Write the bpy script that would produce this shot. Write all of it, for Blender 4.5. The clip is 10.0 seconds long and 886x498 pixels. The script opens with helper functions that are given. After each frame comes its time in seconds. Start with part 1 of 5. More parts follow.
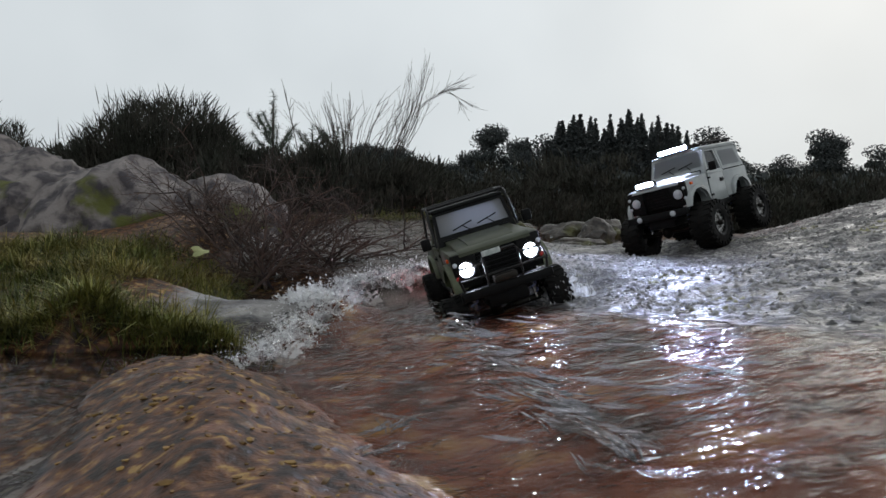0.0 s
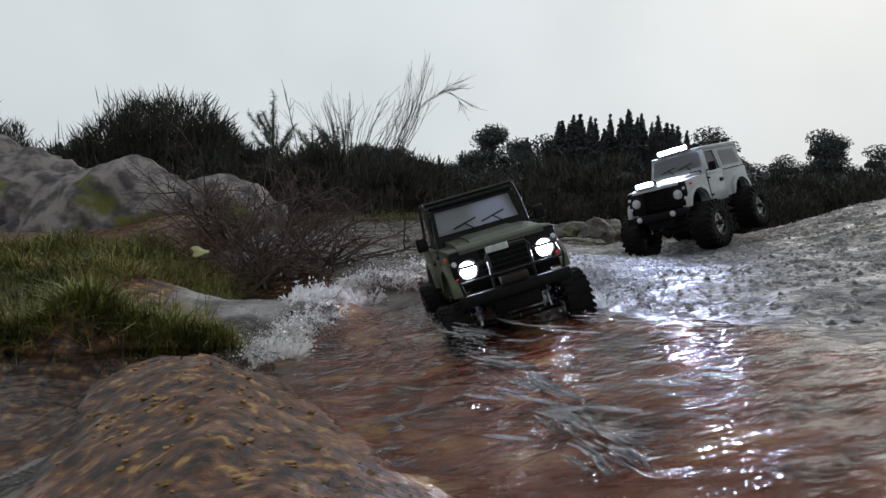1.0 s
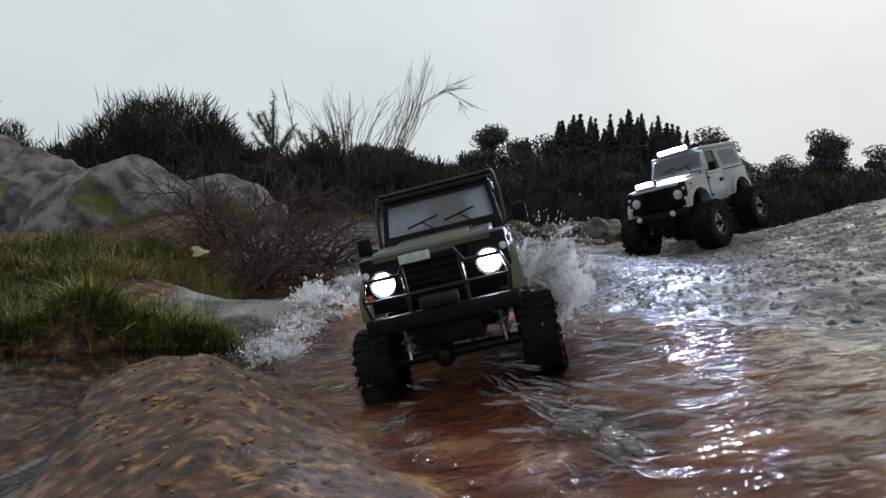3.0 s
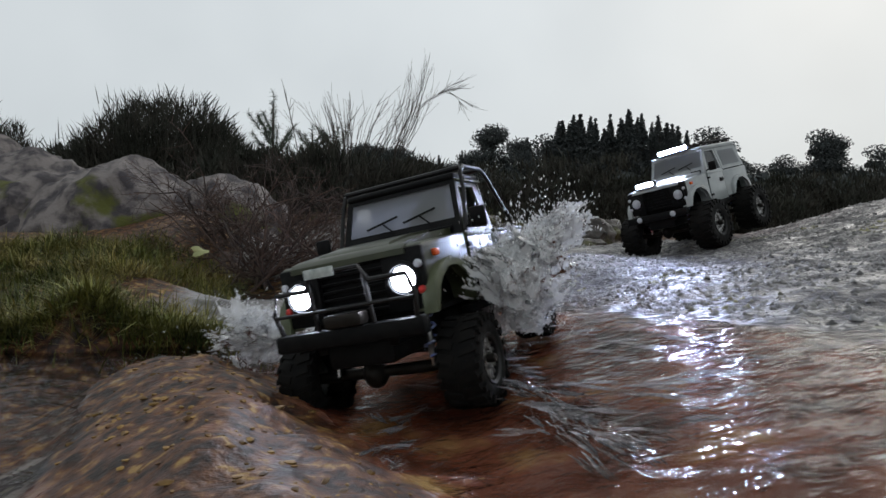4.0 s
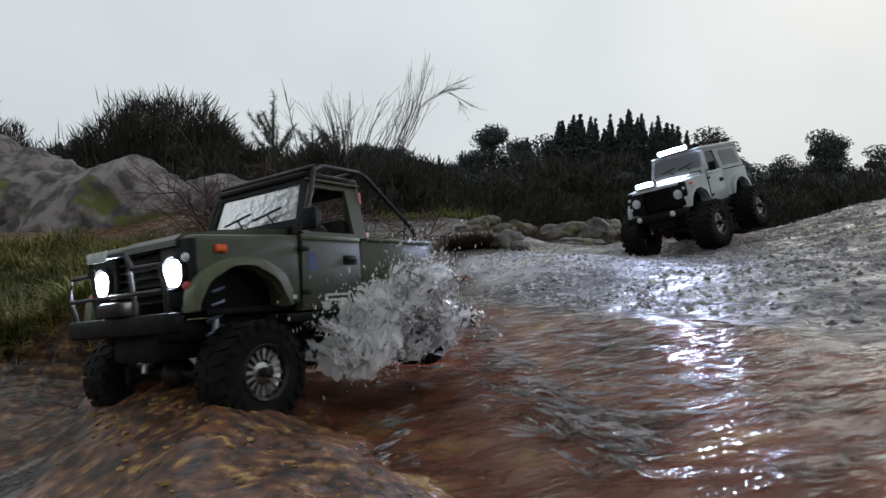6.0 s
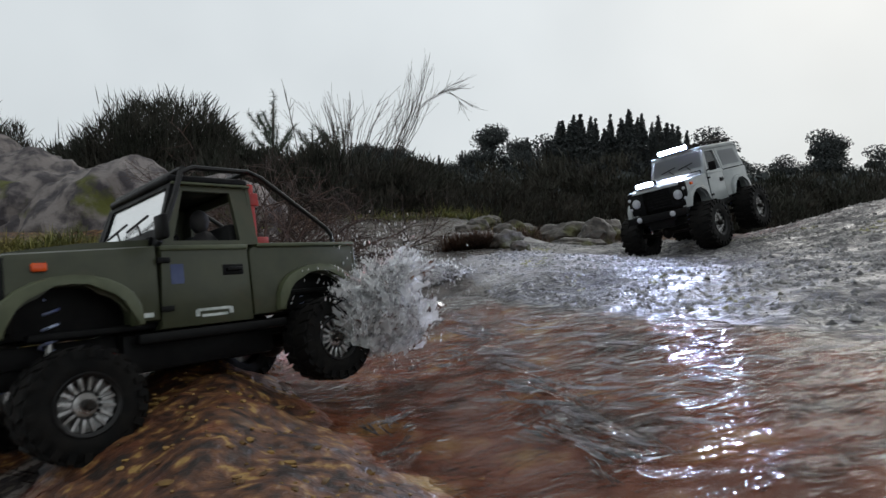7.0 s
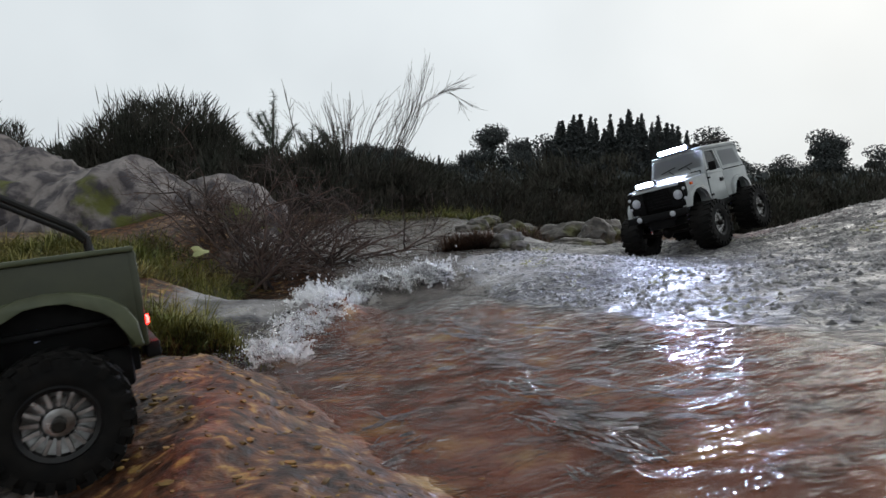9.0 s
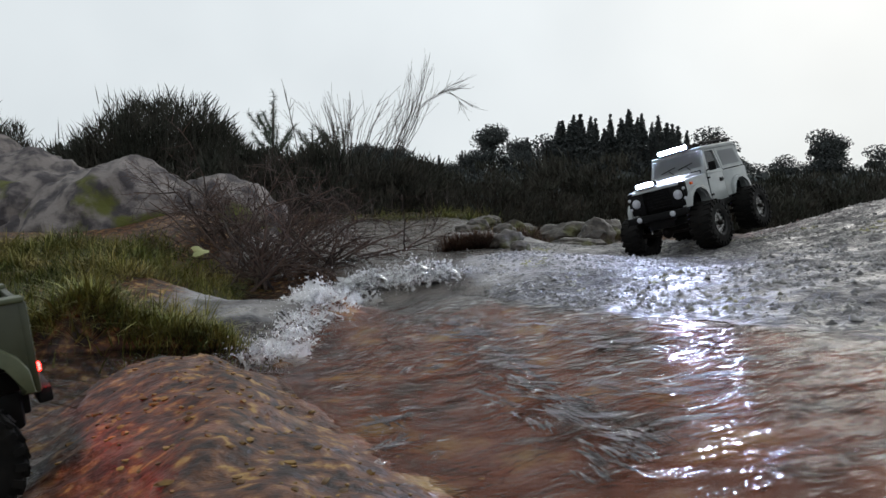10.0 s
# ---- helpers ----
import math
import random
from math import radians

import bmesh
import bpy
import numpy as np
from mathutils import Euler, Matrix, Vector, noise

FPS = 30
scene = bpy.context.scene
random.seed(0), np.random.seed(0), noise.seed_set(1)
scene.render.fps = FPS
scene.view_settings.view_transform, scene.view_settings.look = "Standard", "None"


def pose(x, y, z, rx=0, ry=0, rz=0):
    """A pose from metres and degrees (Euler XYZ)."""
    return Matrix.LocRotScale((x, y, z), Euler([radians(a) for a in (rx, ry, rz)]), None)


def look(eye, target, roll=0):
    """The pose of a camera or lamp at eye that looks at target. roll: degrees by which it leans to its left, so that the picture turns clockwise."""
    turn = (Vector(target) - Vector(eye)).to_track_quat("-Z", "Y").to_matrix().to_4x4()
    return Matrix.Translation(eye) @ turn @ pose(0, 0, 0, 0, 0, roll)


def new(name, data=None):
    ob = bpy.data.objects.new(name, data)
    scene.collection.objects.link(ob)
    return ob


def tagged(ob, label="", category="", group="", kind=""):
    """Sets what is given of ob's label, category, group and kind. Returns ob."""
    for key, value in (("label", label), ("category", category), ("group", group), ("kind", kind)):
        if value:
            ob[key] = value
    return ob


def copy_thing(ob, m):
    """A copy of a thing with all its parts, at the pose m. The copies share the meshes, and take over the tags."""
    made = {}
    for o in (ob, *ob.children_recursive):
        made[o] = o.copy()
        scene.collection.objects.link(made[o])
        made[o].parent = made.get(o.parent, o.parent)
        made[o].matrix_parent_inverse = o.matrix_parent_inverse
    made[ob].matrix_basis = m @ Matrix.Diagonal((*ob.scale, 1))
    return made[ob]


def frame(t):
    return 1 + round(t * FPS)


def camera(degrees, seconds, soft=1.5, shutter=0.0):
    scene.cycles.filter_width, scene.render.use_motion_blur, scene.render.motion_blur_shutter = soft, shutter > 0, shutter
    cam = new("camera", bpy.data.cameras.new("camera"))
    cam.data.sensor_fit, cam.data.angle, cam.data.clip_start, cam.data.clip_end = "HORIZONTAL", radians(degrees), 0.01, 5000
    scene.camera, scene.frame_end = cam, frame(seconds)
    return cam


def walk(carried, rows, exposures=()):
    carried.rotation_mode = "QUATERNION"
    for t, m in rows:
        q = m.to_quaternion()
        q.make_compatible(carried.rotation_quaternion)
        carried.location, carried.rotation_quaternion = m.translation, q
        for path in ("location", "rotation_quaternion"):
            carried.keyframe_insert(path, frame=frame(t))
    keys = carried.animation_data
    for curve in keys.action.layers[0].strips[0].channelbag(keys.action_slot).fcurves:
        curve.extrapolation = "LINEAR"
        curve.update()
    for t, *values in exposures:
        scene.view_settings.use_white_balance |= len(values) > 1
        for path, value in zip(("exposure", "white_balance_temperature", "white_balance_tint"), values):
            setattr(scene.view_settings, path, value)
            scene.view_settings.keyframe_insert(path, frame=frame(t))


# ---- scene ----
cam = camera(72, 10.0, soft=1.5, shutter=0.4)
walk(cam, [(0.0, look((0, 0, 0.22), (0, 5, 0.22))), (10.0, look((0, 0, 0.22), (0, 5, 0.22)))],
     exposures=[(0.0, 0.0), (2.5, 0.0), (4.5, -0.05), (7.0, 0.04), (8.5, 0.12), (10.0, 0.18)])

# ---- light: a grey overcast sky at dusk ----
world = bpy.data.worlds.new("overcast_sky")
scene.world = world
world.use_nodes = True
wn, wl = world.node_tree.nodes, world.node_tree.links
bg = wn["Background"]
sky = wn.new("ShaderNodeTexSky")
sky.sky_type = "NISHITA"
sky.sun_disc = False
sky.sun_elevation, sky.sun_rotation = radians(28), radians(35)
sky.air_density, sky.dust_density = 1.0, 4.0
tc = wn.new("ShaderNodeTexCoord")
cloud = wn.new("ShaderNodeTexNoise")
cloud.inputs["Scale"].default_value, cloud.inputs["Detail"].default_value = 1.6, 4
cr = wn.new("ShaderNodeValToRGB")
cr.color_ramp.elements[0].position, cr.color_ramp.elements[1].position = 0.3, 0.75
cr.color_ramp.elements[0].color, cr.color_ramp.elements[1].color = (5.7, 6.2, 6.5, 1), (7.65, 8.15, 8.4, 1)
mix = wn.new("ShaderNodeMixRGB")
mix.inputs["Fac"].default_value = 0.96
wl.new(tc.outputs["Generated"], cloud.inputs["Vector"])
wl.new(cloud.outputs["Fac"], cr.inputs["Fac"])
wl.new(sky.outputs["Color"], mix.inputs["Color1"])
wl.new(cr.outputs["Color"], mix.inputs["Color2"])
wl.new(mix.outputs["Color"], bg.inputs["Color"])
bg.inputs["Strength"].default_value = 0.1
sun = new("sun", bpy.data.lights.new("sun", "SUN"))
sun.data.energy, sun.data.angle, sun.data.color = 0.5, radians(25), (1, 0.97, 0.93)
sun.matrix_world = look((5, 7, 6), (0, 0, 0))


# ---- materials ----
def material(name, colour, rough=0.6, metal=0.0, second=None, scale=60.0, detail=5.0, bump=0.15, bump_scale=None, low=0.35, high=0.65,
             third=None, third_scale=8.0, third_low=0.55, third_high=0.7, rough_var=0.1, random_tint=0.0, coat=0.0, stretch=None, gloss=0.5):
    """A surface of two or three colours in noise at two scales, with grain in its relief and gloss."""
    m = bpy.data.materials.new(name)
    m.use_nodes = True
    n, l = m.node_tree.nodes, m.node_tree.links
    b = n["Principled BSDF"]
    b.inputs["Metallic"].default_value, b.inputs["Roughness"].default_value, b.inputs["Coat Weight"].default_value = metal, rough, coat
    b.inputs["Specular IOR Level"].default_value = gloss
    co = n.new("ShaderNodeTexCoord")
    source = co.outputs["Object"]
    if stretch:
        mp = n.new("ShaderNodeMapping")
        mp.inputs["Scale"].default_value = stretch
        l.new(source, mp.inputs["Vector"])
        source = mp.outputs["Vector"]

    def noise_node(s, d):
        t = n.new("ShaderNodeTexNoise")
        t.inputs["Scale"].default_value, t.inputs["Detail"].default_value = s, d
        l.new(source, t.inputs["Vector"])
        return t

    def ramp(t, a, z):
        r = n.new("ShaderNodeMapRange")
        r.inputs["From Min"].default_value, r.inputs["From Max"].default_value = a, z
        l.new(t.outputs["Fac"], r.inputs["Value"])
        return r

    def blend(fac, c1, c2, mode="MIX"):
        x = n.new("ShaderNodeMixRGB")
        x.blend_type = mode
        for k, v in (("Fac", fac), ("Color1", c1), ("Color2", c2)):
            if isinstance(v, (int, float)):
                x.inputs[k].default_value = v
            elif isinstance(v, tuple):
                x.inputs[k].default_value = (*v, 1)
            else:
                l.new(v, x.inputs[k])
        return x.outputs["Color"]

    grain = noise_node(scale, detail)
    second = second or tuple(0.7 * c for c in colour)
    col = blend(ramp(grain, low, high).outputs["Result"], colour, second)
    if third:
        col = blend(ramp(noise_node(third_scale, 4), third_low, third_high).outputs["Result"], col, third)
    if random_tint:
        info = n.new("ShaderNodeNewGeometry")
        mr = n.new("ShaderNodeMapRange")
        mr.inputs["To Min"].default_value, mr.inputs["To Max"].default_value = 1 - random_tint, 1 + random_tint
        l.new(info.outputs["Random Per Island"], mr.inputs["Value"])
        col = blend(1.0, col, mr.outputs["Result"], "MULTIPLY")
    l.new(col, b.inputs["Base Color"])
    rr = ramp(noise_node(scale * 0.3, 3), 0.3, 0.7)
    rr.inputs["To Min"].default_value, rr.inputs["To Max"].default_value = max(0.02, rough - rough_var), min(1, rough + rough_var)
    l.new(rr.outputs["Result"], b.inputs["Roughness"])
    if bump:
        bp = n.new("ShaderNodeBump")
        bp.inputs["Strength"].default_value, bp.inputs["Distance"].default_value = bump, 0.4 / (bump_scale or scale)
        l.new(noise_node(bump_scale or scale, 6).outputs["Fac"], bp.inputs["Height"])
        l.new(bp.outputs["Normal"], b.inputs["Normal"])
    return m


def glow(name, colour, strength):
    m = bpy.data.materials.new(name)
    m.use_nodes = True
    b = m.node_tree.nodes["Principled BSDF"]
    b.inputs["Base Color"].default_value = (0.8, 0.8, 0.8, 1)
    b.inputs["Emission Color"].default_value, b.inputs["Emission Strength"].default_value = (*colour, 1), strength
    return m


def clear(name, tint, rough, body=None, body_part=0.0, ior=1.33, bump=0.0, bump_scale=60.0, stretch=(1, 1, 1)):
    """Thin water or glass: what is behind shows through, gloss grows to grazing; body adds a milky part."""
    m = bpy.data.materials.new(name)
    m.use_nodes = True
    n, l = m.node_tree.nodes, m.node_tree.links
    n.remove(n["Principled BSDF"])
    tr, gl, fr, mx = n.new("ShaderNodeBsdfTransparent"), n.new("ShaderNodeBsdfGlossy"), n.new("ShaderNodeFresnel"), n.new("ShaderNodeMixShader")
    tr.inputs["Color"].default_value = (*tint, 1)
    gl.inputs["Roughness"].default_value = rough
    fr.inputs["IOR"].default_value = ior
    first = tr.outputs[0]
    if body:
        df, m2 = n.new("ShaderNodeBsdfDiffuse"), n.new("ShaderNodeMixShader")
        tl, m3 = n.new("ShaderNodeBsdfTranslucent"), n.new("ShaderNodeMixShader")
        df.inputs["Color"].default_value = tl.inputs["Color"].default_value = (*body, 1)
        l.new(df.outputs[0], m3.inputs[1])
        l.new(tl.outputs[0], m3.inputs[2])
        m3.inputs["Fac"].default_value = 0.55
        m2.inputs["Fac"].default_value = body_part
        l.new(first, m2.inputs[1])
        l.new(m3.outputs[0], m2.inputs[2])
        first = m2.outputs[0]
    l.new(fr.outputs[0], mx.inputs["Fac"])
    l.new(first, mx.inputs[1])
    l.new(gl.outputs[0], mx.inputs[2])
    if bump:
        co, mp, t, bp = n.new("ShaderNodeTexCoord"), n.new("ShaderNodeMapping"), n.new("ShaderNodeTexNoise"), n.new("ShaderNodeBump")
        mp.inputs["Scale"].default_value = stretch
        t.inputs["Scale"].default_value, t.inputs["Detail"].default_value = bump_scale, 3
        bp.inputs["Strength"].default_value, bp.inputs["Distance"].default_value = bump, 0.3 / bump_scale
        l.new(co.outputs["Object"], mp.inputs["Vector"])
        l.new(mp.outputs["Vector"], t.inputs["Vector"])
        l.new(t.outputs["Fac"], bp.inputs["Height"])
        for s in (gl, fr):
            l.new(bp.outputs["Normal"], s.inputs["Normal"])
    l.new(mx.outputs[0], n["Material Output"].inputs["Surface"])
    return m


def ground_material():
    """Grey lichened granite; red-brown algae where the attribute 'algae' is high; soil and moss where the soil
    attribute is, which also paints in shade and a dark reflection.
    """
    m = material("wet_granite", (0.05, 0.047, 0.05), 0.55, second=(0.30, 0.29, 0.28), scale=62, detail=3, bump=1.0, bump_scale=75,
                 low=0.53, high=0.60, third=(0.04, 0.037, 0.04), third_scale=9, third_low=0.44, third_high=0.60, rough_var=0.3)
    m.node_tree.nodes["Principled BSDF"].inputs["Specular IOR Level"].default_value = 0.35
    n, l = m.node_tree.nodes, m.node_tree.links
    b = n["Principled BSDF"]
    co = n.new("ShaderNodeTexCoord")

    def noise_at(s, d=5):
        t = n.new("ShaderNodeTexNoise")
        t.inputs["Scale"].default_value, t.inputs["Detail"].default_value = s, d
        l.new(co.outputs["Object"], t.inputs["Vector"])
        return t

    def ramp4(t, stops):
        r = n.new("ShaderNodeValToRGB")
        e = r.color_ramp.elements
        while len(e) < len(stops):
            e.new(0.5)
        for k, (p, c) in zip(e, stops):
            k.position, k.color = p, (*c, 1)
        l.new(t.outputs["Fac"], r.inputs["Fac"])
        return r.outputs["Color"]

    def mask(name):
        a, t, s, r = n.new("ShaderNodeAttribute"), noise_at(22, 4), n.new("ShaderNodeMath"), n.new("ShaderNodeMapRange")
        a.attribute_name = name
        s.operation = "ADD"
        l.new(a.outputs["Fac"], s.inputs[0])
        l.new(t.outputs["Fac"], s.inputs[1])
        r.inputs["From Min"].default_value, r.inputs["From Max"].default_value = 0.85, 1.15
        l.new(s.outputs[0], r.inputs["Value"])
        return r.outputs["Result"]

    algae = ramp4(noise_at(10, 10), [(0.34, (0.03, 0.018, 0.014)), (0.45, (0.130, 0.045, 0.027)), (0.57, (0.195, 0.072, 0.042)), (0.70, (0.32, 0.20, 0.08))])
    pale = ramp4(noise_at(9, 8), [(0.35, (0.07, 0.064, 0.06)), (0.5, (0.20, 0.19, 0.185)), (0.65, (0.30, 0.285, 0.27))])
    soil_shade = ramp4(noise_at(58, 6), [(0.38, (0.016, 0.008, 0.005)), (0.49, (0.066, 0.026, 0.012)), (0.58, (0.130, 0.053, 0.021)), (0.67, (0.30, 0.18, 0.055))])
    lichen = n.new("ShaderNodeMapRange")
    lichen.inputs["From Min"].default_value, lichen.inputs["From Max"].default_value = 0.62, 0.7
    l.new(noise_at(28, 6).outputs["Fac"], lichen.inputs["Value"])
    col = b.inputs["Base Color"].links[0].from_socket
    for fac, c in ((lichen.outputs["Result"], (0.24, 0.235, 0.19)), (mask("pale"), pale), (mask("algae"), algae), (mask("soil_shade"), soil_shade)):
        x = n.new("ShaderNodeMixRGB")
        l.new(fac, x.inputs["Fac"])
        l.new(col, x.inputs["Color1"])
        if isinstance(c, tuple):
            x.inputs["Color2"].default_value = (*c, 1)
        else:
            l.new(c, x.inputs["Color2"])
        col = x.outputs["Color"]
    l.new(col, b.inputs["Base Color"])
    dry = b.inputs["Roughness"].links[0].from_socket
    wet = n.new("ShaderNodeMix")
    l.new(mask("algae"), wet.inputs["Factor"])
    l.new(dry, wet.inputs["A"])
    wet.inputs["B"].default_value = 0.2
    earthy = n.new("ShaderNodeMix")
    l.new(mask("soil_shade"), earthy.inputs["Factor"])
    l.new(wet.outputs["Result"], earthy.inputs["A"])
    earthy.inputs["B"].default_value = 0.55
    l.new(earthy.outputs["Result"], b.inputs["Roughness"])
    return m


granite = ground_material()
boulder_rock = material("boulder_granite", (0.20, 0.175, 0.165), 0.8, second=(0.055, 0.048, 0.052), scale=15, detail=12, bump=1.0, bump_scale=30,
                        third=(0.095, 0.10, 0.025), third_scale=4.5, third_low=0.57, third_high=0.63, gloss=0.3, low=0.42, high=0.6)
stone_mat = material("stream_stone", (0.085, 0.073, 0.060), 0.6, second=(0.022, 0.018, 0.016), scale=26, detail=9, bump=1.0, third=(0.09, 0.09, 0.025), third_scale=6)
lichen_mat = material("crusty_lichen", (0.20, 0.195, 0.19), 0.8, second=(0.10, 0.098, 0.10), scale=30, bump=0.3, random_tint=0.5, third=(0.20, 0.19, 0.09), third_scale=5, third_low=0.58, third_high=0.68)
pebble_mat = material("ochre_pebbles", (0.26, 0.16, 0.05), 0.5, second=(0.09, 0.045, 0.02), scale=60, bump=0.4, random_tint=0.6, gloss=0.2)
water_mat = clear("stream_water", (0.98, 0.94, 0.91), 0.06, bump=0.9, bump_scale=34, stretch=(0.6, 1.8, 1), ior=1.19)
# the white body paints lamp glints into the ripple crests
crest_mat = clear("ripple_glint_water", (0.96, 0.94, 0.95), 0.06, body=(0.95, 0.95, 0.99), body_part=0.15, ior=1.5)
foam_mat = clear("foaming_water", (0.97, 0.97, 0.98), 0.10, body=(0.995, 0.995, 1.0), body_part=0.92, ior=1.4)
splash_mat = clear("splash_water", (0.97, 0.97, 0.98), 0.08, body=(0.995, 0.995, 1.0), body_part=0.92, ior=1.4)
sheet_mat = clear("sheet_water", (0.97, 0.97, 0.98), 0.06, body=(0.995, 0.995, 1.0), body_part=0.6, ior=1.5, bump=0.8, bump_scale=120)
grass_mat = material("grass_blades", (0.13, 0.15, 0.032), 0.6, second=(0.27, 0.21, 0.07), scale=9, bump=0, random_tint=0.65, third=(0.07, 0.085, 0.022), third_scale=6, third_low=0.45, third_high=0.6, gloss=0.25)
broom_mat = material("broom_twigs_green", (0.026, 0.029, 0.021), 0.8, second=(0.038, 0.034, 0.027), scale=3, bump=0, random_tint=0.4, gloss=0.2)
twig_mat = material("dry_brown_twigs", (0.085, 0.050, 0.038), 0.85, second=(0.035, 0.023, 0.019), scale=20, bump=0.2, random_tint=0.5)
bark_mat = material("grey_bark", (0.07, 0.055, 0.045), 0.85, second=(0.03, 0.025, 0.02), scale=12, bump=0.5)
red_grass_mat = material("reddish_dry_grass", (0.10, 0.05, 0.03), 0.7, second=(0.06, 0.035, 0.022), scale=6, bump=0, random_tint=0.5)
# distance haze is put into the leaf colours as a blue-grey lift
leaf_mat = material("hazed_tree_leaves", (0.032, 0.039, 0.040), 0.8, second=(0.046, 0.052, 0.050), scale=0.6, bump=0, random_tint=0.5)
pine_mat = material("pine_needles", (0.022, 0.040, 0.022), 0.65, second=(0.035, 0.05, 0.028), scale=8, bump=0, random_tint=0.5)
dead_leaf_mat = material("pale_leaf", (0.42, 0.42, 0.20), 0.6, second=(0.30, 0.32, 0.14), scale=60, bump=0.2)
olive = material("olive_paint", (0.046, 0.051, 0.027), 0.42, second=(0.034, 0.039, 0.021), scale=35, detail=6, bump=0.06, coat=0.06, gloss=0.35, third=(0.06, 0.055, 0.03), third_scale=18, third_low=0.56, third_high=0.75)
olive_edge = material("olive_paint_worn", (0.075, 0.085, 0.042), 0.5, second=(0.05, 0.06, 0.027), scale=50, bump=0.1)
cream = material("cream_paint", (0.33, 0.35, 0.35), 0.4, second=(0.26, 0.28, 0.28), scale=25, bump=0.03, coat=0.2, third=(0.30, 0.28, 0.24), third_scale=16, third_low=0.62, third_high=0.8)
black = material("black_plastic", (0.004, 0.004, 0.0045), 0.5, second=(0.007, 0.007, 0.007), scale=80, bump=0.15, gloss=0.12)
steel_black = material("black_steel_tube", (0.007, 0.007, 0.008), 0.42, second=(0.014, 0.013, 0.012), scale=60, bump=0.1, gloss=0.25)
rubber = material("tyre_rubber", (0.005, 0.005, 0.005), 0.7, second=(0.010, 0.009, 0.008), scale=70, bump=0.3, rough_var=0.2, gloss=0.12)
alloy = material("brushed_alloy", (0.50, 0.50, 0.50), 0.33, metal=1.0, second=(0.16, 0.15, 0.14), scale=70, bump=0.15)
dark_metal = material("muddy_metal", (0.03, 0.027, 0.025), 0.45, metal=0.6, second=(0.02, 0.017, 0.014), scale=50, bump=0.2, gloss=0.3)
cab_inside = material("cab_interior", (0.015, 0.015, 0.015), 0.8, scale=40)
# wet glass; its milky grey body paints in the sky's reflection
screen_glass = clear("sky_greyed_windscreen", (0.55, 0.56, 0.58), 0.18, body=(0.40, 0.41, 0.43), body_part=0.7, ior=1.2, bump=0.3, bump_scale=120)
side_glass = clear("window_glass", (0.55, 0.58, 0.62), 0.05, ior=1.5)
orange = material("orange_lens", (0.75, 0.10, 0.01), 0.2, second=(0.6, 0.07, 0.01), scale=90, bump=0.1)
red_paint = material("red_paint", (0.45, 0.02, 0.015), 0.35, second=(0.30, 0.015, 0.012), scale=60)
white_print = material("pale_decal", (0.62, 0.66, 0.64), 0.5, second=(0.30, 0.34, 0.32), scale=90, bump=0)
blue_print = material("blue_decal", (0.03, 0.045, 0.12), 0.5, second=(0.05, 0.07, 0.16), scale=80, bump=0)
blue_steel = material("blue_spring", (0.12, 0.16, 0.45), 0.3, metal=0.4, second=(0.4, 0.45, 0.6), scale=60)
dummy_mat = material("dummy_cloth", (0.035, 0.03, 0.03), 0.8, second=(0.02, 0.02, 0.02), scale=60)
lens_dim = material("lamp_lens", (0.5, 0.52, 0.56), 0.1, second=(0.35, 0.36, 0.4), scale=60, coat=0.5)
lit_head = glow("lit_headlamp", (0.78, 0.84, 1.0), 110)
lit_bar = glow("lit_roof_lamp", (0.55, 0.65, 1.0), 1100)
lit_tail = glow("lit_tail_lamp", (1.0, 0.0010, 0.0007), 330)


# ---- mesh helpers ----
def part(name, bm, mat, parent=None, label="", sharp=38):
    """Links a bmesh as one mesh object under a thing or a part."""
    me = bpy.data.meshes.new(name)
    bmesh.ops.recalc_face_normals(bm, faces=bm.faces[:])
    bm.to_mesh(me)
    bm.free()
    me.polygons.foreach_set("use_smooth", [True] * len(me.polygons))
    if sharp:
        me.set_sharp_from_angle(angle=radians(sharp))
    me.materials.append(mat)
    ob = new(name, me)
    ob.parent = parent
    if label:
        tagged(ob, label)
    return ob


def share(name, ob, parent, m):
    """A second piece on the same mesh."""
    o = new(name, ob.data)
    o.parent = parent
    o.matrix_basis = m
    return o


def add_box(bm, x0, x1, y0, y1, z0, z1, bevel=0.0, seg=2, m=None):
    geo = bmesh.ops.create_cube(bm, size=1, matrix=(m or Matrix()) @ Matrix.Translation(((x0 + x1) / 2, (y0 + y1) / 2, (z0 + z1) / 2)) @ Matrix.Diagonal((abs(x1 - x0), abs(y1 - y0), abs(z1 - z0), 1)))
    if bevel:
        edges = list({e for v in geo["verts"] for e in v.link_edges})
        bmesh.ops.bevel(bm, geom=edges, offset=bevel, segments=seg, profile=0.5, affect="EDGES")
    return bm


def add_prism(bm, poly, y0, y1, bevel=0.0, tilt=None):
    """A side profile of (x, z) pairs drawn out from y0 to y1; tilt(z) shifts y."""
    t = tilt or (lambda z: 0.0)
    a = [bm.verts.new((x, y0 + t(z), z)) for x, z in poly]
    b = [bm.verts.new((x, y1 + t(z), z)) for x, z in poly]
    n = len(poly)
    rim = []
    bm.faces.new(a)
    bm.faces.new(b[::-1])
    for i in range(n):
        f = bm.faces.new((a[i], b[i], b[(i + 1) % n], a[(i + 1) % n]))
        rim.append(f)
    if bevel:
        edges = [e for e in {e for v in b for e in v.link_edges} if e.verts[0] in b and e.verts[1] in b]
        bmesh.ops.bevel(bm, geom=edges, offset=bevel, segments=2, profile=0.5, affect="EDGES")
    return bm


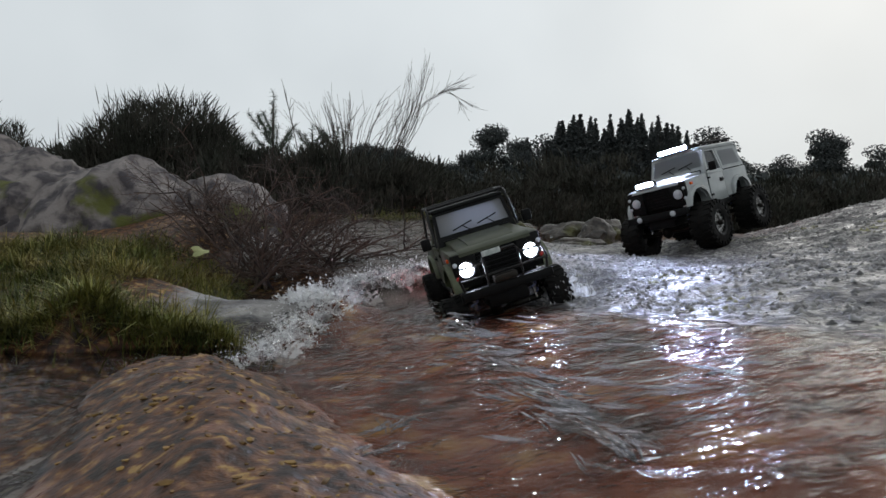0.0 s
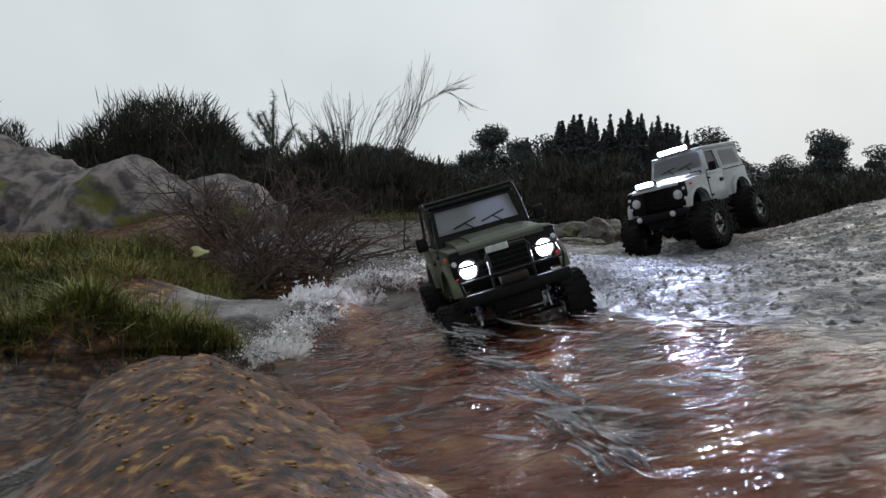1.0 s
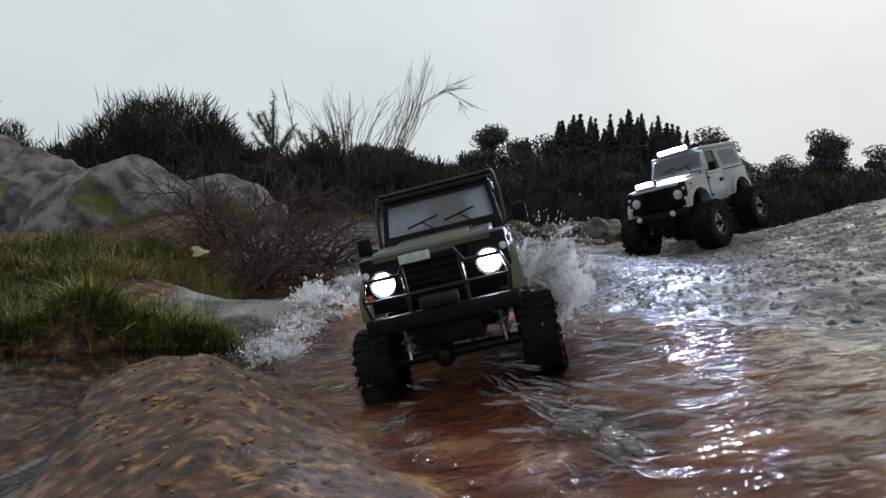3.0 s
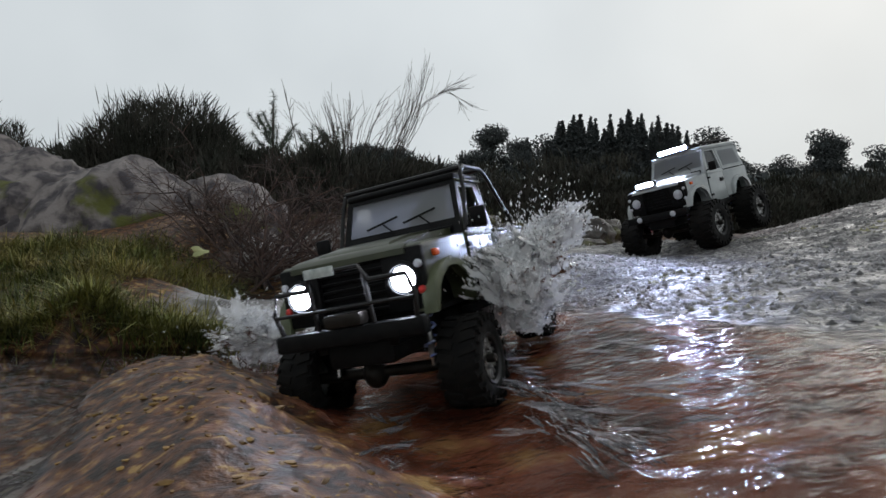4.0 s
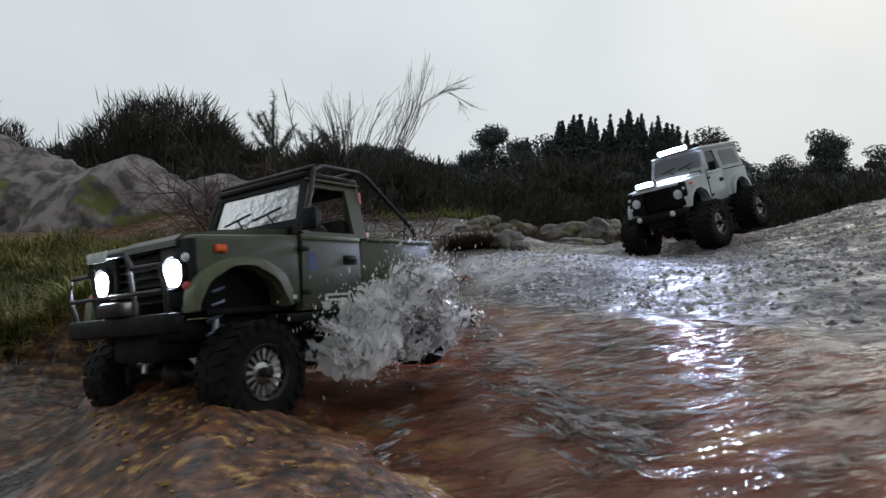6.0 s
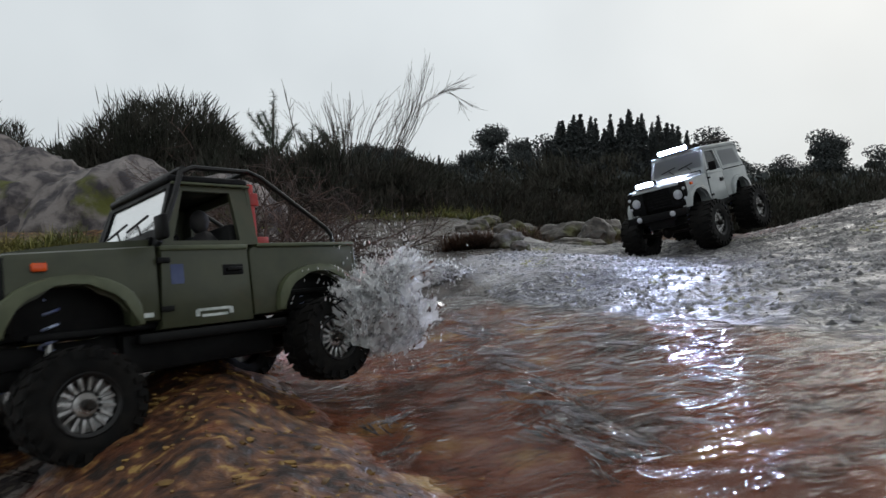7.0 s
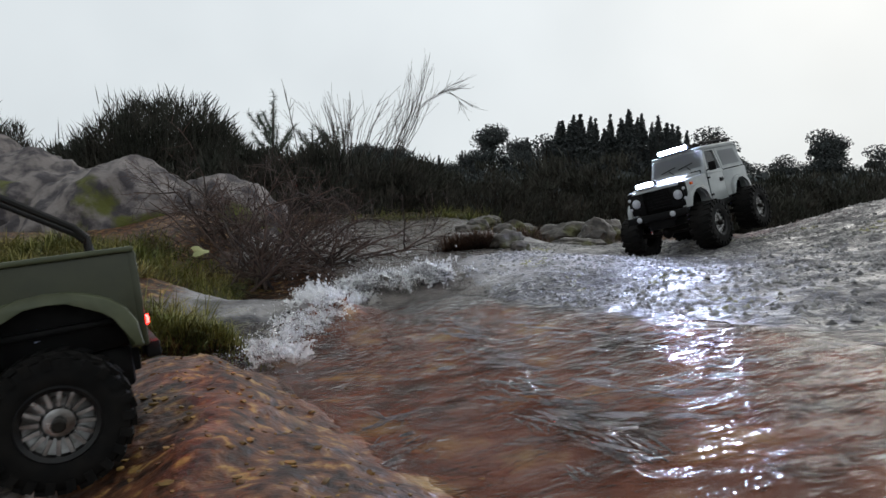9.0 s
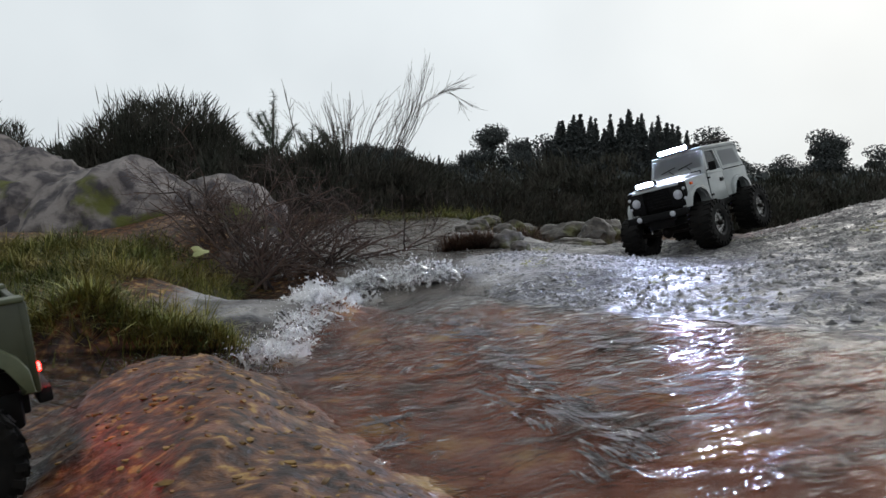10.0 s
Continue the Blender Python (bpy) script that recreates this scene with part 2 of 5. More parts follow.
def add_ring(bm, outer, inner, d):
    """A flat frame between two closed outlines of 3D points, thickened by the vector d."""
    n = len(outer)
    d = Vector(d)
    vs = [[bm.verts.new(Vector(p) + k) for p in loop] for k in (Vector(), d) for loop in (outer, inner)]
    o0, i0, o1, i1 = vs
    for i in range(n):
        j = (i + 1) % n
        for q in ((o0[i], o0[j], i0[j], i0[i]), (o1[i], i1[i], i1[j], o1[j]), (o0[i], o1[i], o1[j], o0[j]), (i0[i], i0[j], i1[j], i1[i])):
            bm.faces.new(q)
    return bm


def add_tube(bm, pts, r, seg=8, r_end=None):
    """A tube through points, tapered to r_end."""
    pts = [Vector(p) for p in pts]
    rings = []
    up = Vector((0.13, 0.31, 0.94))
    for i, p in enumerate(pts):
        d = (pts[min(i + 1, len(pts) - 1)] - pts[max(i - 1, 0)]).normalized()
        u = d.cross(up)
        if u.length < 0.05:
            u = d.cross(Vector((1, 0, 0)))
        u.normalize()
        v = d.cross(u)
        rr = r if r_end is None else r + (r_end - r) * i / max(1, len(pts) - 1)
        rings.append([bm.verts.new(p + rr * (math.cos(a) * u + math.sin(a) * v)) for a in (2 * math.pi * k / seg for k in range(seg))])
    for a, b in zip(rings, rings[1:]):
        for k in range(seg):
            bm.faces.new((a[k], a[(k + 1) % seg], b[(k + 1) % seg], b[k]))
    if seg > 3:
        bm.faces.new(rings[0][::-1])
        bm.faces.new(rings[-1])
    return bm


def add_lathe(bm, profile, seg, centre=(0, 0, 0), caps=True):
    """A body turned about the y axis from (radius, y) pairs."""
    c = Vector(centre)
    rings = [[bm.verts.new(c + Vector((r * math.cos(a), y, r * math.sin(a)))) for a in (2 * math.pi * k / seg for k in range(seg))] for r, y in profile]
    for a, b in zip(rings, rings[1:]):
        for k in range(seg):
            bm.faces.new((a[k], a[(k + 1) % seg], b[(k + 1) % seg], b[k]))
    if caps:
        bm.faces.new(rings[0][::-1])
        bm.faces.new(rings[-1])
    return bm


def add_blob(bm, c, sx, sy, sz, rough=0.3, freq=1.5, sub=2, seed=0.0, m=None):
    geo = bmesh.ops.create_icosphere(bm, subdivisions=sub, radius=1)
    for v in geo["verts"]:
        k = 1 + rough * noise.noise(v.co * freq + Vector((seed, seed * 1.7, 0))) + 0.5 * rough * noise.noise(v.co * freq * 2.7 + Vector((0, seed, 3)))
        p = Vector((v.co.x * sx, v.co.y * sy, v.co.z * sz)) * k
        v.co = (m @ p if m else p) + Vector(c)
    return bm


def raw(name, verts, faces, mat, parent=None, smooth_faces=False):
    me = bpy.data.meshes.new(name)
    me.from_pydata(verts, [], faces)
    if smooth_faces:
        me.polygons.foreach_set("use_smooth", [True] * len(faces))
    me.materials.append(mat)
    ob = new(name, me)
    ob.parent = parent
    return ob

def smooth(a, b, v):
    u = min(1.0, max(0.0, (v - a) / (b - a)))
    return u * u * (3 - 2 * u)


def soft_max(v, low, s):
    """max(v, low) with a rounded corner of width s."""
    return low + s * math.log1p(math.exp(max(-40.0, min(40.0, (v - low) / s))))


def ridge(x, y, x0, y0, x1, y1, width):
    dx, dy = x1 - x0, y1 - y0
    u = max(0.0, min(1.0, ((x - x0) * dx + (y - y0) * dy) / (dx * dx + dy * dy)))
    d = math.hypot(x - x0 - u * dx, y - y0 - u * dy)
    return math.exp(-(d / width) ** 2)


def axis(spans):
    out = []
    for a, b, n in spans:
        out += [a + (b - a) * i / n for i in range(n)]
    return out + [spans[-1][1]]


def grid_mesh(name, xs, ys, fz):
    verts = [(x, y, fz(x, y)) for y in ys for x in xs]
    n = len(xs)
    faces = [(j * n + i, j * n + i + 1, j * n + n + i + 1, j * n + n + i) for j in range(len(ys) - 1) for i in range(n - 1)]
    me = bpy.data.meshes.new(name)
    me.from_pydata(verts, [], faces)
    me.polygons.foreach_set("use_smooth", [True] * len(faces))
    return me


# ---- ground and water ----
EDGE_Y, EDGE_X = (0.1, 0.3, 0.5, 0.775, 1.03, 1.5, 1.9, 2.2), (0.95, 0.75, 0.60, 0.44, 0.30, 0.12, 0.0, -0.05)


def flow_base(x, y):
    """The slab, channel and shelf over which the water runs."""
    xs = soft_max(x, -0.12, 0.05)
    xs = 1.5 - soft_max(1.5 - xs, 0.0, 0.25)
    z = -0.02 + 0.25 * xs + 0.06 * min(y, 6)
    z -= (0.06 * smooth(0.35, 0.6, x) + 0.28 * smooth(0.80, 1.05, x)) * soft_max(y - 2.10, 0.0, 0.12)
    z -= (0.11 * soft_max(x - 0.35, 0.0, 0.06) - 0.17 * soft_max(x - 1.0, 0.0, 0.05)) * smooth(1.9, 1.2, x) + 0.03 * ridge(x, y, 0.50, 1.92, 0.63, 1.88, 0.13)
    z = max(z, -0.2)
    return z + (0.095 * smooth(1.5, 1.95, y + 0.5 * x) + 0.06 * max(0, min(y, 5) - 1.9)) * smooth(0.62, -0.1, x)


def bed(x, y):
    """The smooth ground: the slab, a brown hump, a ledge and the left bank."""
    z = flow_base(x, y)
    z += 0.085 * ridge(x, y, -0.34, 0.80, -0.08, 0.30, 0.13)
    wave = 0.08 * noise.noise(Vector((x * 5, y * 2, 3)))
    bank = smooth(0.0, 0.4, -x - 0.40 - 0.14 * (y - 0.9)) * smooth(0.85, 1.2, y + wave)
    z += 0.075 * ridge(x, y, -0.62, 1.05, -0.42, 1.13, 0.065) + 0.04 * ridge(x, y, -0.85, 1.0, -0.62, 1.05, 0.07)
    z += bank * (0.03 + 0.14 * soft_max(y - 1.0, 0.0, 0.1) * smooth(2.9, 2.0, y))
    z += 0.055 * ridge(x, y, -0.70, 1.42, -0.33, 1.50, 0.15)
    z -= 0.03 * ridge(x, y, -0.30, 1.30, -0.62, 0.80, 0.10)
    far = smooth(4.0, 9.0, math.hypot(x, y))
    return z * (1 - far) + far * 0.42


def terrain(x, y):
    p = Vector((x, y, 0.3))
    near = smooth(9, 3, math.hypot(x, y))
    step = 0.01 * (abs(noise.noise(p * 3.1)) - 0.2)
    near *= 1 - 0.75 * smooth(0.35, 0.15, x) * smooth(1.5, 1.8, y) * smooth(-0.8, -0.5, x)
    step += 0.011 * noise.noise(p * 19) * ridge(x, y, -0.34, 0.80, -0.08, 0.30, 0.16)
    return bed(x, y) + near * (step + 0.010 * noise.noise(p * 5) + 0.005 * noise.noise(p * 13) + 0.004 * noise.noise(p * 31) + 0.004 * abs(noise.noise(p * 62)))


def water_level(x, y):
    xe = float(np.interp(y, EDGE_Y, EDGE_X))
    deep = 0.018 * smooth(0.0, 0.12, xe - x) - 0.02 * smooth(-0.02, 0.1, x - xe)
    deep += 0.010 * smooth(0.05, -0.25, x) * smooth(1.6, 1.2, y)
    deep = deep * smooth(2.1, 1.7, y) + 0.013 * smooth(1.7, 2.1, y) * smooth(0.42, 0.22, x) - 0.012 * smooth(0.2, 0.42, x) * smooth(1.7, 2.1, y)
    deep += 0.022 * smooth(-0.33, -0.5, x) * smooth(1.15, 0.9, y)
    deep += 0.022 * ridge(x, y, 0.0, 1.40, -0.04, 0.82, 0.13)
    p = Vector((x * 9, y * 30, 1.0))
    rip = (1 - 0.6 * smooth(1.8, 2.2, y)) * 0.0042 * noise.noise(p) + 0.0028 * noise.noise(Vector((x * 22, y * 70, 4.0)))
    shear = 0.016 * ridge(x, y, 0.01, 1.08, 0.13, 0.44, 0.022) * (0.6 + 0.8 * noise.noise(Vector((x * 30, y * 30, 7))))
    chop = 0.006 * ridge(x, y, -0.06, 0.80, -0.05, 0.42, 0.05) * noise.noise(Vector((x * 60, y * 30, 2)))
    fall = 0.012 * ridge(x, y, -0.2, 1.75, -0.33, 1.0, 0.10) * (noise.noise(Vector((x * 32, y * 32, 9))) + 0.2)
    return flow_base(x, y) + deep + rip + shear + chop + fall


ground = tagged(new("ground", grid_mesh("ground", axis([(-220, -12, 14), (-12, -2.6, 36), (-2.6, -1.3, 40), (-1.3, 1.6, 270), (1.6, 12, 44), (12, 220, 14)]),
                                        axis([(-40, 0.1, 20), (0.1, 2.5, 240), (2.5, 5, 70), (5, 12, 30), (12, 260, 18)]), terrain)),
                "wet grey granite ground with brown algae in the stream bed", kind="structure")
ground.data.materials.append(granite)
algae = ground.data.attributes.new("algae", "FLOAT", "POINT")
soil_shade = ground.data.attributes.new("soil_shade", "FLOAT", "POINT")
pale = ground.data.attributes.new("pale", "FLOAT", "POINT")
a_vals, s_vals, p_vals = [], [], []
for v in ground.data.vertices:
    x, y = v.co.x, v.co.y
    xe = float(np.interp(y, EDGE_Y, EDGE_X))
    a = smooth(-0.04, 0.16, xe - x) * smooth(1.62, 1.40, y + 0.25 * x) * smooth(-0.75, -0.5, x)
    a *= 1 - smooth(1.0, 1.15, y) * smooth(-0.28, -0.36, x)
    hump = ridge(x, y, -0.34, 0.80, -0.08, 0.30, 0.13)
    a *= 0.85 + 0.15 * smooth(0.85, 0.35, ridge(x, y, -0.34, 0.80, -0.08, 0.30, 0.13))
    a *= smooth(-0.07, 0.05, x + 0.40 - 0.17 * (0.85 - y)) * smooth(-2.0, -0.5, y)
    s = smooth(0.02, 0.25, -x - 0.42 - 0.14 * (y - 0.9)) * smooth(0.95, 1.15, y)
    # the left channel's soil brown paints in the bank's dark reflection on the water
    # the ridge at y 1.9 paints the shade of the hollow under the shrub
    s = max(s, 0.68 * smooth(0.15, 0.5, hump), 0.68 * smooth(-0.36, -0.46, x) * smooth(1.25, 1.05, y) * smooth(-0.5, 0.0, y), 0.9 * ridge(x, y, -0.78, 1.88, -0.44, 1.93, 0.14), ridge(x, y, -0.62, 1.05, -0.42, 1.13, 0.08))
    s = max(s, smooth(4.0, 4.8, y), smooth(2.35, 2.9, y) * smooth(0.50, 0.75, x), smooth(2.35, 2.9, y) * smooth(-0.55, -0.85, x))
    a_vals.append(a)
    s_vals.append(s)
    p_vals.append(max(smooth(1.40, 1.65, y) * smooth(0.75, 0.35, x), 0.9 * ridge(x, y, -0.70, 1.42, -0.33, 1.50, 0.13), 0.5 * ridge(x, y, 0.9, 0.9, 0.35, 1.1, 0.12)))
algae.data.foreach_set("value", a_vals)
soil_shade.data.foreach_set("value", s_vals)
pale.data.foreach_set("value", p_vals)

wx, wy = axis([(-1.0, -0.5, 40), (-0.5, 0.9, 230)]), axis([(0.1, 0.5, 70), (0.5, 2.3, 240), (2.3, 4.2, 70)])
heights = {(i, j): water_level(x, y) for j, y in enumerate(wy) for i, x in enumerate(wx)}
keep = {(i, j) for (i, j), z in heights.items() if z > bed(wx[i], wy[j]) - 0.015}
index, wv, wf = {}, [], []
for j in range(len(wy) - 1):
    for i in range(len(wx) - 1):
        quad = ((i, j), (i + 1, j), (i + 1, j + 1), (i, j + 1))
        if all(q in keep for q in quad):
            for q in quad:
                if q not in index:
                    index[q] = len(wv)
                    wv.append((wx[q[0]], wy[q[1]], heights[q]))
            wf.append([index[q] for q in quad])
water = tagged(raw("water", wv, wf, water_mat, smooth_faces=True), "clear shallow stream running over the brown rock bed", kind="structure")


def on_ground(x, y):
    return terrain(x, y)


# ---- boulders and stones ----
def boulder(name, x, y, z, sx, sy, sz, turn, seed, label, mat, category="rock", group="", sub=5, rough=0.28):
    bm = bmesh.new()
    add_blob(bm, (0, 0, 0), sx, sy, sz, rough, 1.1, sub, seed)
    for v in bm.verts:
        n = v.co.copy()
        v.co += v.co.normalized() * (0.035 * noise.noise(n * 5 / max(sx, 0.2)) - 0.03 * abs(noise.noise(n * 3.3 / max(sx, 0.2) + Vector((seed, 0, 0)))) + 0.014 * noise.noise(n * 16 / max(sx, 0.2))) * min(1, sx * 2)
    ob = part(name, bm, mat)
    ob.matrix_world = pose(x, y, z, 0, 0, turn)
    return tagged(ob, label, category, group)


boulder("boulder", -1.83, 2.65, 0.20, 0.46, 0.40, 0.43, 8, 2.0, "large rounded grey granite boulder behind the grass", boulder_rock, rough=0.16)
boulder("boulder", -1.36, 2.58, 0.19, 0.44, 0.36, 0.40, -10, 5.2, "grey granite boulder with moss patches on its top", boulder_rock, rough=0.16)
boulder("boulder", -0.99, 2.72, 0.17, 0.36, 0.34, 0.37, 14, 8.1, "low grey granite boulder behind a dry shrub", boulder_rock, rough=0.18)
boulder("boulder", -1.62, 2.66, 0.10, 1.02, 0.42, 0.40, -3, 6.1, "broad low grey granite boulder with a dark weathered face", boulder_rock, rough=0.10)
boulder("boulder", -2.35, 2.75, 0.20, 0.50, 0.42, 0.40, 30, 9.4, "broad grey granite boulder at the end of the row", boulder_rock, rough=0.16)
boulder("boulder", -2.92, 3.9, 0.45, 0.32, 0.40, 0.58, 0, 3.3, "tall rounded grey granite boulder beyond the others", boulder_rock, rough=0.14)
for x, y, dz, sx, sy, sz, turn, seed in ((0.225, 2.10, 0.014, 0.052, 0.045, 0.042, 10, 1.0), (0.255, 2.02, 0.004, 0.035, 0.03, 0.026, 40, 2.2), (0.30, 2.9, 0.01, 0.06, 0.05, 0.04, 20, 5.5), (0.38, 3.3, 0.02, 0.11, 0.08, 0.05, 5, 3.1),
                                         (0.62, 3.1, 0.05, 0.14, 0.10, 0.08, -15, 4.7), (0.69, 2.75, 0.02, 0.09, 0.08, 0.08, 60, 6.4), (0.56, 2.5, 0.01, 0.12, 0.06, 0.03, 12, 7.7),
                                         (0.25, 3.6, 0.01, 0.10, 0.07, 0.04, 12, 11.2), (0.17, 3.0, 0.01, 0.06, 0.05, 0.04, 12, 12.2), (0.80, 3.0, 0.03, 0.10, 0.09, 0.07, 12, 13.7),
                                         (0.22, 3.3, 0.02, 0.08, 0.07, 0.04, 0, 9.1), (0.12, 2.85, 0.0, 0.07, 0.05, 0.03, 30, 9.9)):
    boulder("stone", x, y, on_ground(x, y) + dz, sx, sy, sz, turn, seed, "weathered mossy stone lying at the edge of the stream", stone_mat, "stone", "stones by the stream", 4, 0.4)

bm = bmesh.new()
rng = random.Random(4)
for k in range(300):
    u, w = rng.random(), rng.gauss(0, 0.075)
    x, y = -0.36 + 0.30 * u + w * 0.9, 0.84 - 0.52 * u + w * 0.45
    s = 0.0016 + 0.0030 * rng.random() ** 2.5
    add_blob(bm, (x, y, on_ground(x, y) + s * 0.1), s * rng.uniform(0.9, 1.9), s, s * 0.55, 0.5, 1.6, 1, k, Euler((0, 0, rng.random() * 6)).to_matrix())
tagged(part("pebbles", bm, pebble_mat), "ochre and rusty pebbles stuck on the wet brown rock", "pebbles", kind="stuff")


# rough lichen and grit standing up from the slab
rng = random.Random(6)
verts, faces = [], []
while len(verts) < 16000 * 6:
    x, y = rng.uniform(0.02, 1.9), rng.uniform(0.55, 2.45)
    xe = float(np.interp(y, EDGE_Y, EDGE_X))
    if x < xe - 0.03 + 0.05 * rng.random() or noise.noise(Vector((x * 7, y * 7, 2))) < rng.uniform(-0.6, 0.3):
        continue
    z = terrain(x, y)
    s = 0.0022 + 0.0055 * rng.random() ** 2
    b = len(verts)
    a0 = rng.random() * 6
    for k in range(5):
        a = a0 + k * 1.2566
        q = s * rng.uniform(0.7, 1.4)
        verts.append((x + q * math.cos(a), y + q * math.sin(a), z - 0.001))
    verts.append((x + rng.gauss(0, 0.3) * s, y + rng.gauss(0, 0.3) * s, z + s * rng.uniform(0.4, 1.0)))
    faces += [(b + k, b + (k + 1) % 5, b + 5) for k in range(5)]
tagged(raw("lichen", verts, faces, lichen_mat, smooth_faces=True), "pale crusty lichen and grit on the granite slab", "lichen", kind="stuff")


# ---- plants ----
def blades(name, spots, mat, length, width, lean, seed, curl=0.5, parent=None):
    """Thin tapered blades of two quads and a tip, each from a spot (x, y, z)."""
    r = random.Random(seed)
    verts, faces = [], []
    for x, y, z in spots:
        h = length * r.uniform(0.45, 1.25) * (0.85 + 0.75 * noise.noise(Vector((x * 9, y * 9, seed))))
        a, b = r.uniform(0, 2 * math.pi), r.gauss(0, lean)
        w = width * r.uniform(0.6, 1.3)
        side = Vector((math.cos(a), math.sin(a), 0))
        away = Vector((-math.sin(a), math.cos(a), 0)) * b
        base = len(verts)
        for k, (f, ww) in enumerate(((0, 1.0), (0.5, 0.8), (1.0, 0.0))):
            c = Vector((x, y, z)) + away * h * f * (1 + curl * f) + Vector((0, 0, h * f * (1 - 0.35 * abs(b) * curl * f)))
            verts += [c] if ww == 0 else [c - side * w * ww * 0.5, c + side * w * ww * 0.5]
        faces += [(base, base + 1, base + 3, base + 2), (base + 2, base + 3, base + 4)]
    return raw(name, verts, faces, mat, parent)


rng = random.Random(11)
spots = []
while len(spots) < 34000:
    x, y = rng.uniform(-2.3, -0.38), rng.uniform(1.0, 1.98)
    edge = -x - 0.44 - 0.16 * (y - 0.9) + 0.05 * noise.noise(Vector((x * 6, y * 6, 0)))
    if edge > 0 and noise.noise(Vector((x * 7, y * 7, 5))) > rng.uniform(-0.55, 0.05) and not (y > 1.35 and y < 1.62 and x > -0.72):
        if rng.random() < (1.4 - 0.5 * y + 0.4):
            spots.append((x, y, on_ground(x, y) - 0.004))
tagged(blades("grass", spots, grass_mat, 0.066, 0.0028, 1.0, 1, 0.9), "dense olive and yellow grass on the stream bank", "grass", kind="stuff")


def tuft(x, y, count, spread, length, seed, label, mat=None):
    r = random.Random(seed)
    pts = []
    for _ in range(count):
        u, w = r.gauss(0, spread), r.gauss(0, spread * 0.35)
        pts.append((u, w, on_ground(x + u, y + w) - on_ground(x, y) - 0.004))
    ob = blades("grass_tuft", pts, mat or grass_mat, length, 0.003, 0.75, seed, 0.8)
    ob.location = (x, y, on_ground(x, y))
    return tagged(ob, label, "grass", "grass tufts", "stuff")


tuft(-0.45, 1.11, 1300, 0.055, 0.05, 21, "bright green grass tuft hanging over the water")
tuft(-0.57, 1.06, 1000, 0.05, 0.05, 22, "green grass tuft at the water's edge")
tuft(-0.42, 1.20, 500, 0.045, 0.04, 23, "low green grass tuft on the ledge")
tuft(-0.80, 1.03, 1100, 0.07, 0.055, 34, "olive grass tuft on the muddy bank")
tuft(-0.70, 1.03, 900, 0.06, 0.05, 24, "yellowing grass tuft at the water's edge")
tuft(0.13, 3.9, 500, 0.10, 0.11, 25, "bright green grass tuft behind the stream")
tuft(-0.25, 4.0, 600, 0.25, 0.08, 26, "olive grass tuft along the far bank")
tuft(0.50, 3.1, 500, 0.12, 0.06, 27, "olive grass tuft among the stones")
tuft(0.085, 2.12, 2000, 0.042, 0.075, 28, "reddish dry grass tuft in the stream", red_grass_mat)
tuft(0.155, 2.14, 700, 0.03, 0.06, 29, "reddish dry grass tuft against the stones", red_grass_mat)
tuft(0.42, 3.0, 500, 0.10, 0.07, 30, "reddish dry grass tuft among the stones", red_grass_mat)

bm = bmesh.new()
pts = []
for k in range(14):
    a = 2 * math.pi * k / 14
    rr = 0.016 * (1 + 0.28 * math.sin(3 * a + 1) + 0.15 * math.sin(5 * a))
    pts.append(bm.verts.new((rr * 1.2 * math.cos(a), 0.004 * math.sin(2 * a), rr * 0.75 * math.sin(a))))
c0, c1 = bm.verts.new((0, -0.004, 0)), bm.verts.new((0, 0.0015, 0))
for k in range(14):
    bm.faces.new((c0, pts[k], pts[(k + 1) % 14]))
    bm.faces.new((c1, pts[(k + 1) % 14], pts[k]))
leaf = tagged(part("leaf", bm, dead_leaf_mat), "pale yellow-green lobed leaf standing in the grass", "leaf")
leaf.matrix_world = pose(-0.60, 1.50, 0.214, -15, 8, 5)


def branching(bm, r, start, way, length, radius, depth, spread=0.55, droop=0.0, sides=4, kids=(2, 4), ends=None):
    """A crooked limb and its twigs."""
    pts, d, p = [Vector(start)], Vector(way).normalized(), Vector(start)
    n = 5
    for k in range(n):
        d = (d + Vector((r.gauss(0, 0.14), r.gauss(0, 0.14), r.gauss(0, 0.10) - droop))).normalized()
        p = p + d * length / n
        pts.append(p)
    add_tube(bm, pts, radius, sides if depth > 1 else 3, radius * 0.45)
    if ends is not None and depth <= 1:
        ends.extend(pts[2:])
    if depth > 0:
        for _ in range(r.randint(*kids)):
            k = r.randint(1, n)
            side = Vector((r.gauss(0, 1), r.gauss(0, 1), r.gauss(0, 0.7))).normalized()
            branching(bm, r, pts[k], d * (1 - spread) + side * spread, length * r.uniform(0.45, 0.75), radius * 0.55, depth - 1, spread, droop, sides, kids, ends)


def dry_shrub(x, y, z, stems, height, seed, label, tilt=0.8, droop=0.02):
    r = random.Random(seed)
    root = tagged(new("dry_shrub"), label, "shrub")
    root.location = (x, y, z)
    for k in range(stems):
        bm = bmesh.new()
        a = r.uniform(0, 2 * math.pi)
        branching(bm, r, (r.gauss(0, 0.04), r.gauss(0, 0.04), 0), (math.cos(a) * tilt, math.sin(a) * tilt * 0.6, r.uniform(0.45, 1.0)), height * r.uniform(0.55, 1.0), 0.0052, 3, 0.5, droop, 4, (3, 5))
        part("branch", bm, twig_mat, root)
    return root


dry_shrub(-0.60, 1.95, on_ground(-0.60, 1.95) - 0.01, 22, 0.30, 31, "tangled brown leafless shrub beside the stream")
dry_shrub(-0.42, 2.05, on_ground(-0.42, 2.05) - 0.01, 15, 0.26, 32, "low brown twiggy shrub leaning over the rock", 1.1, 0.05)
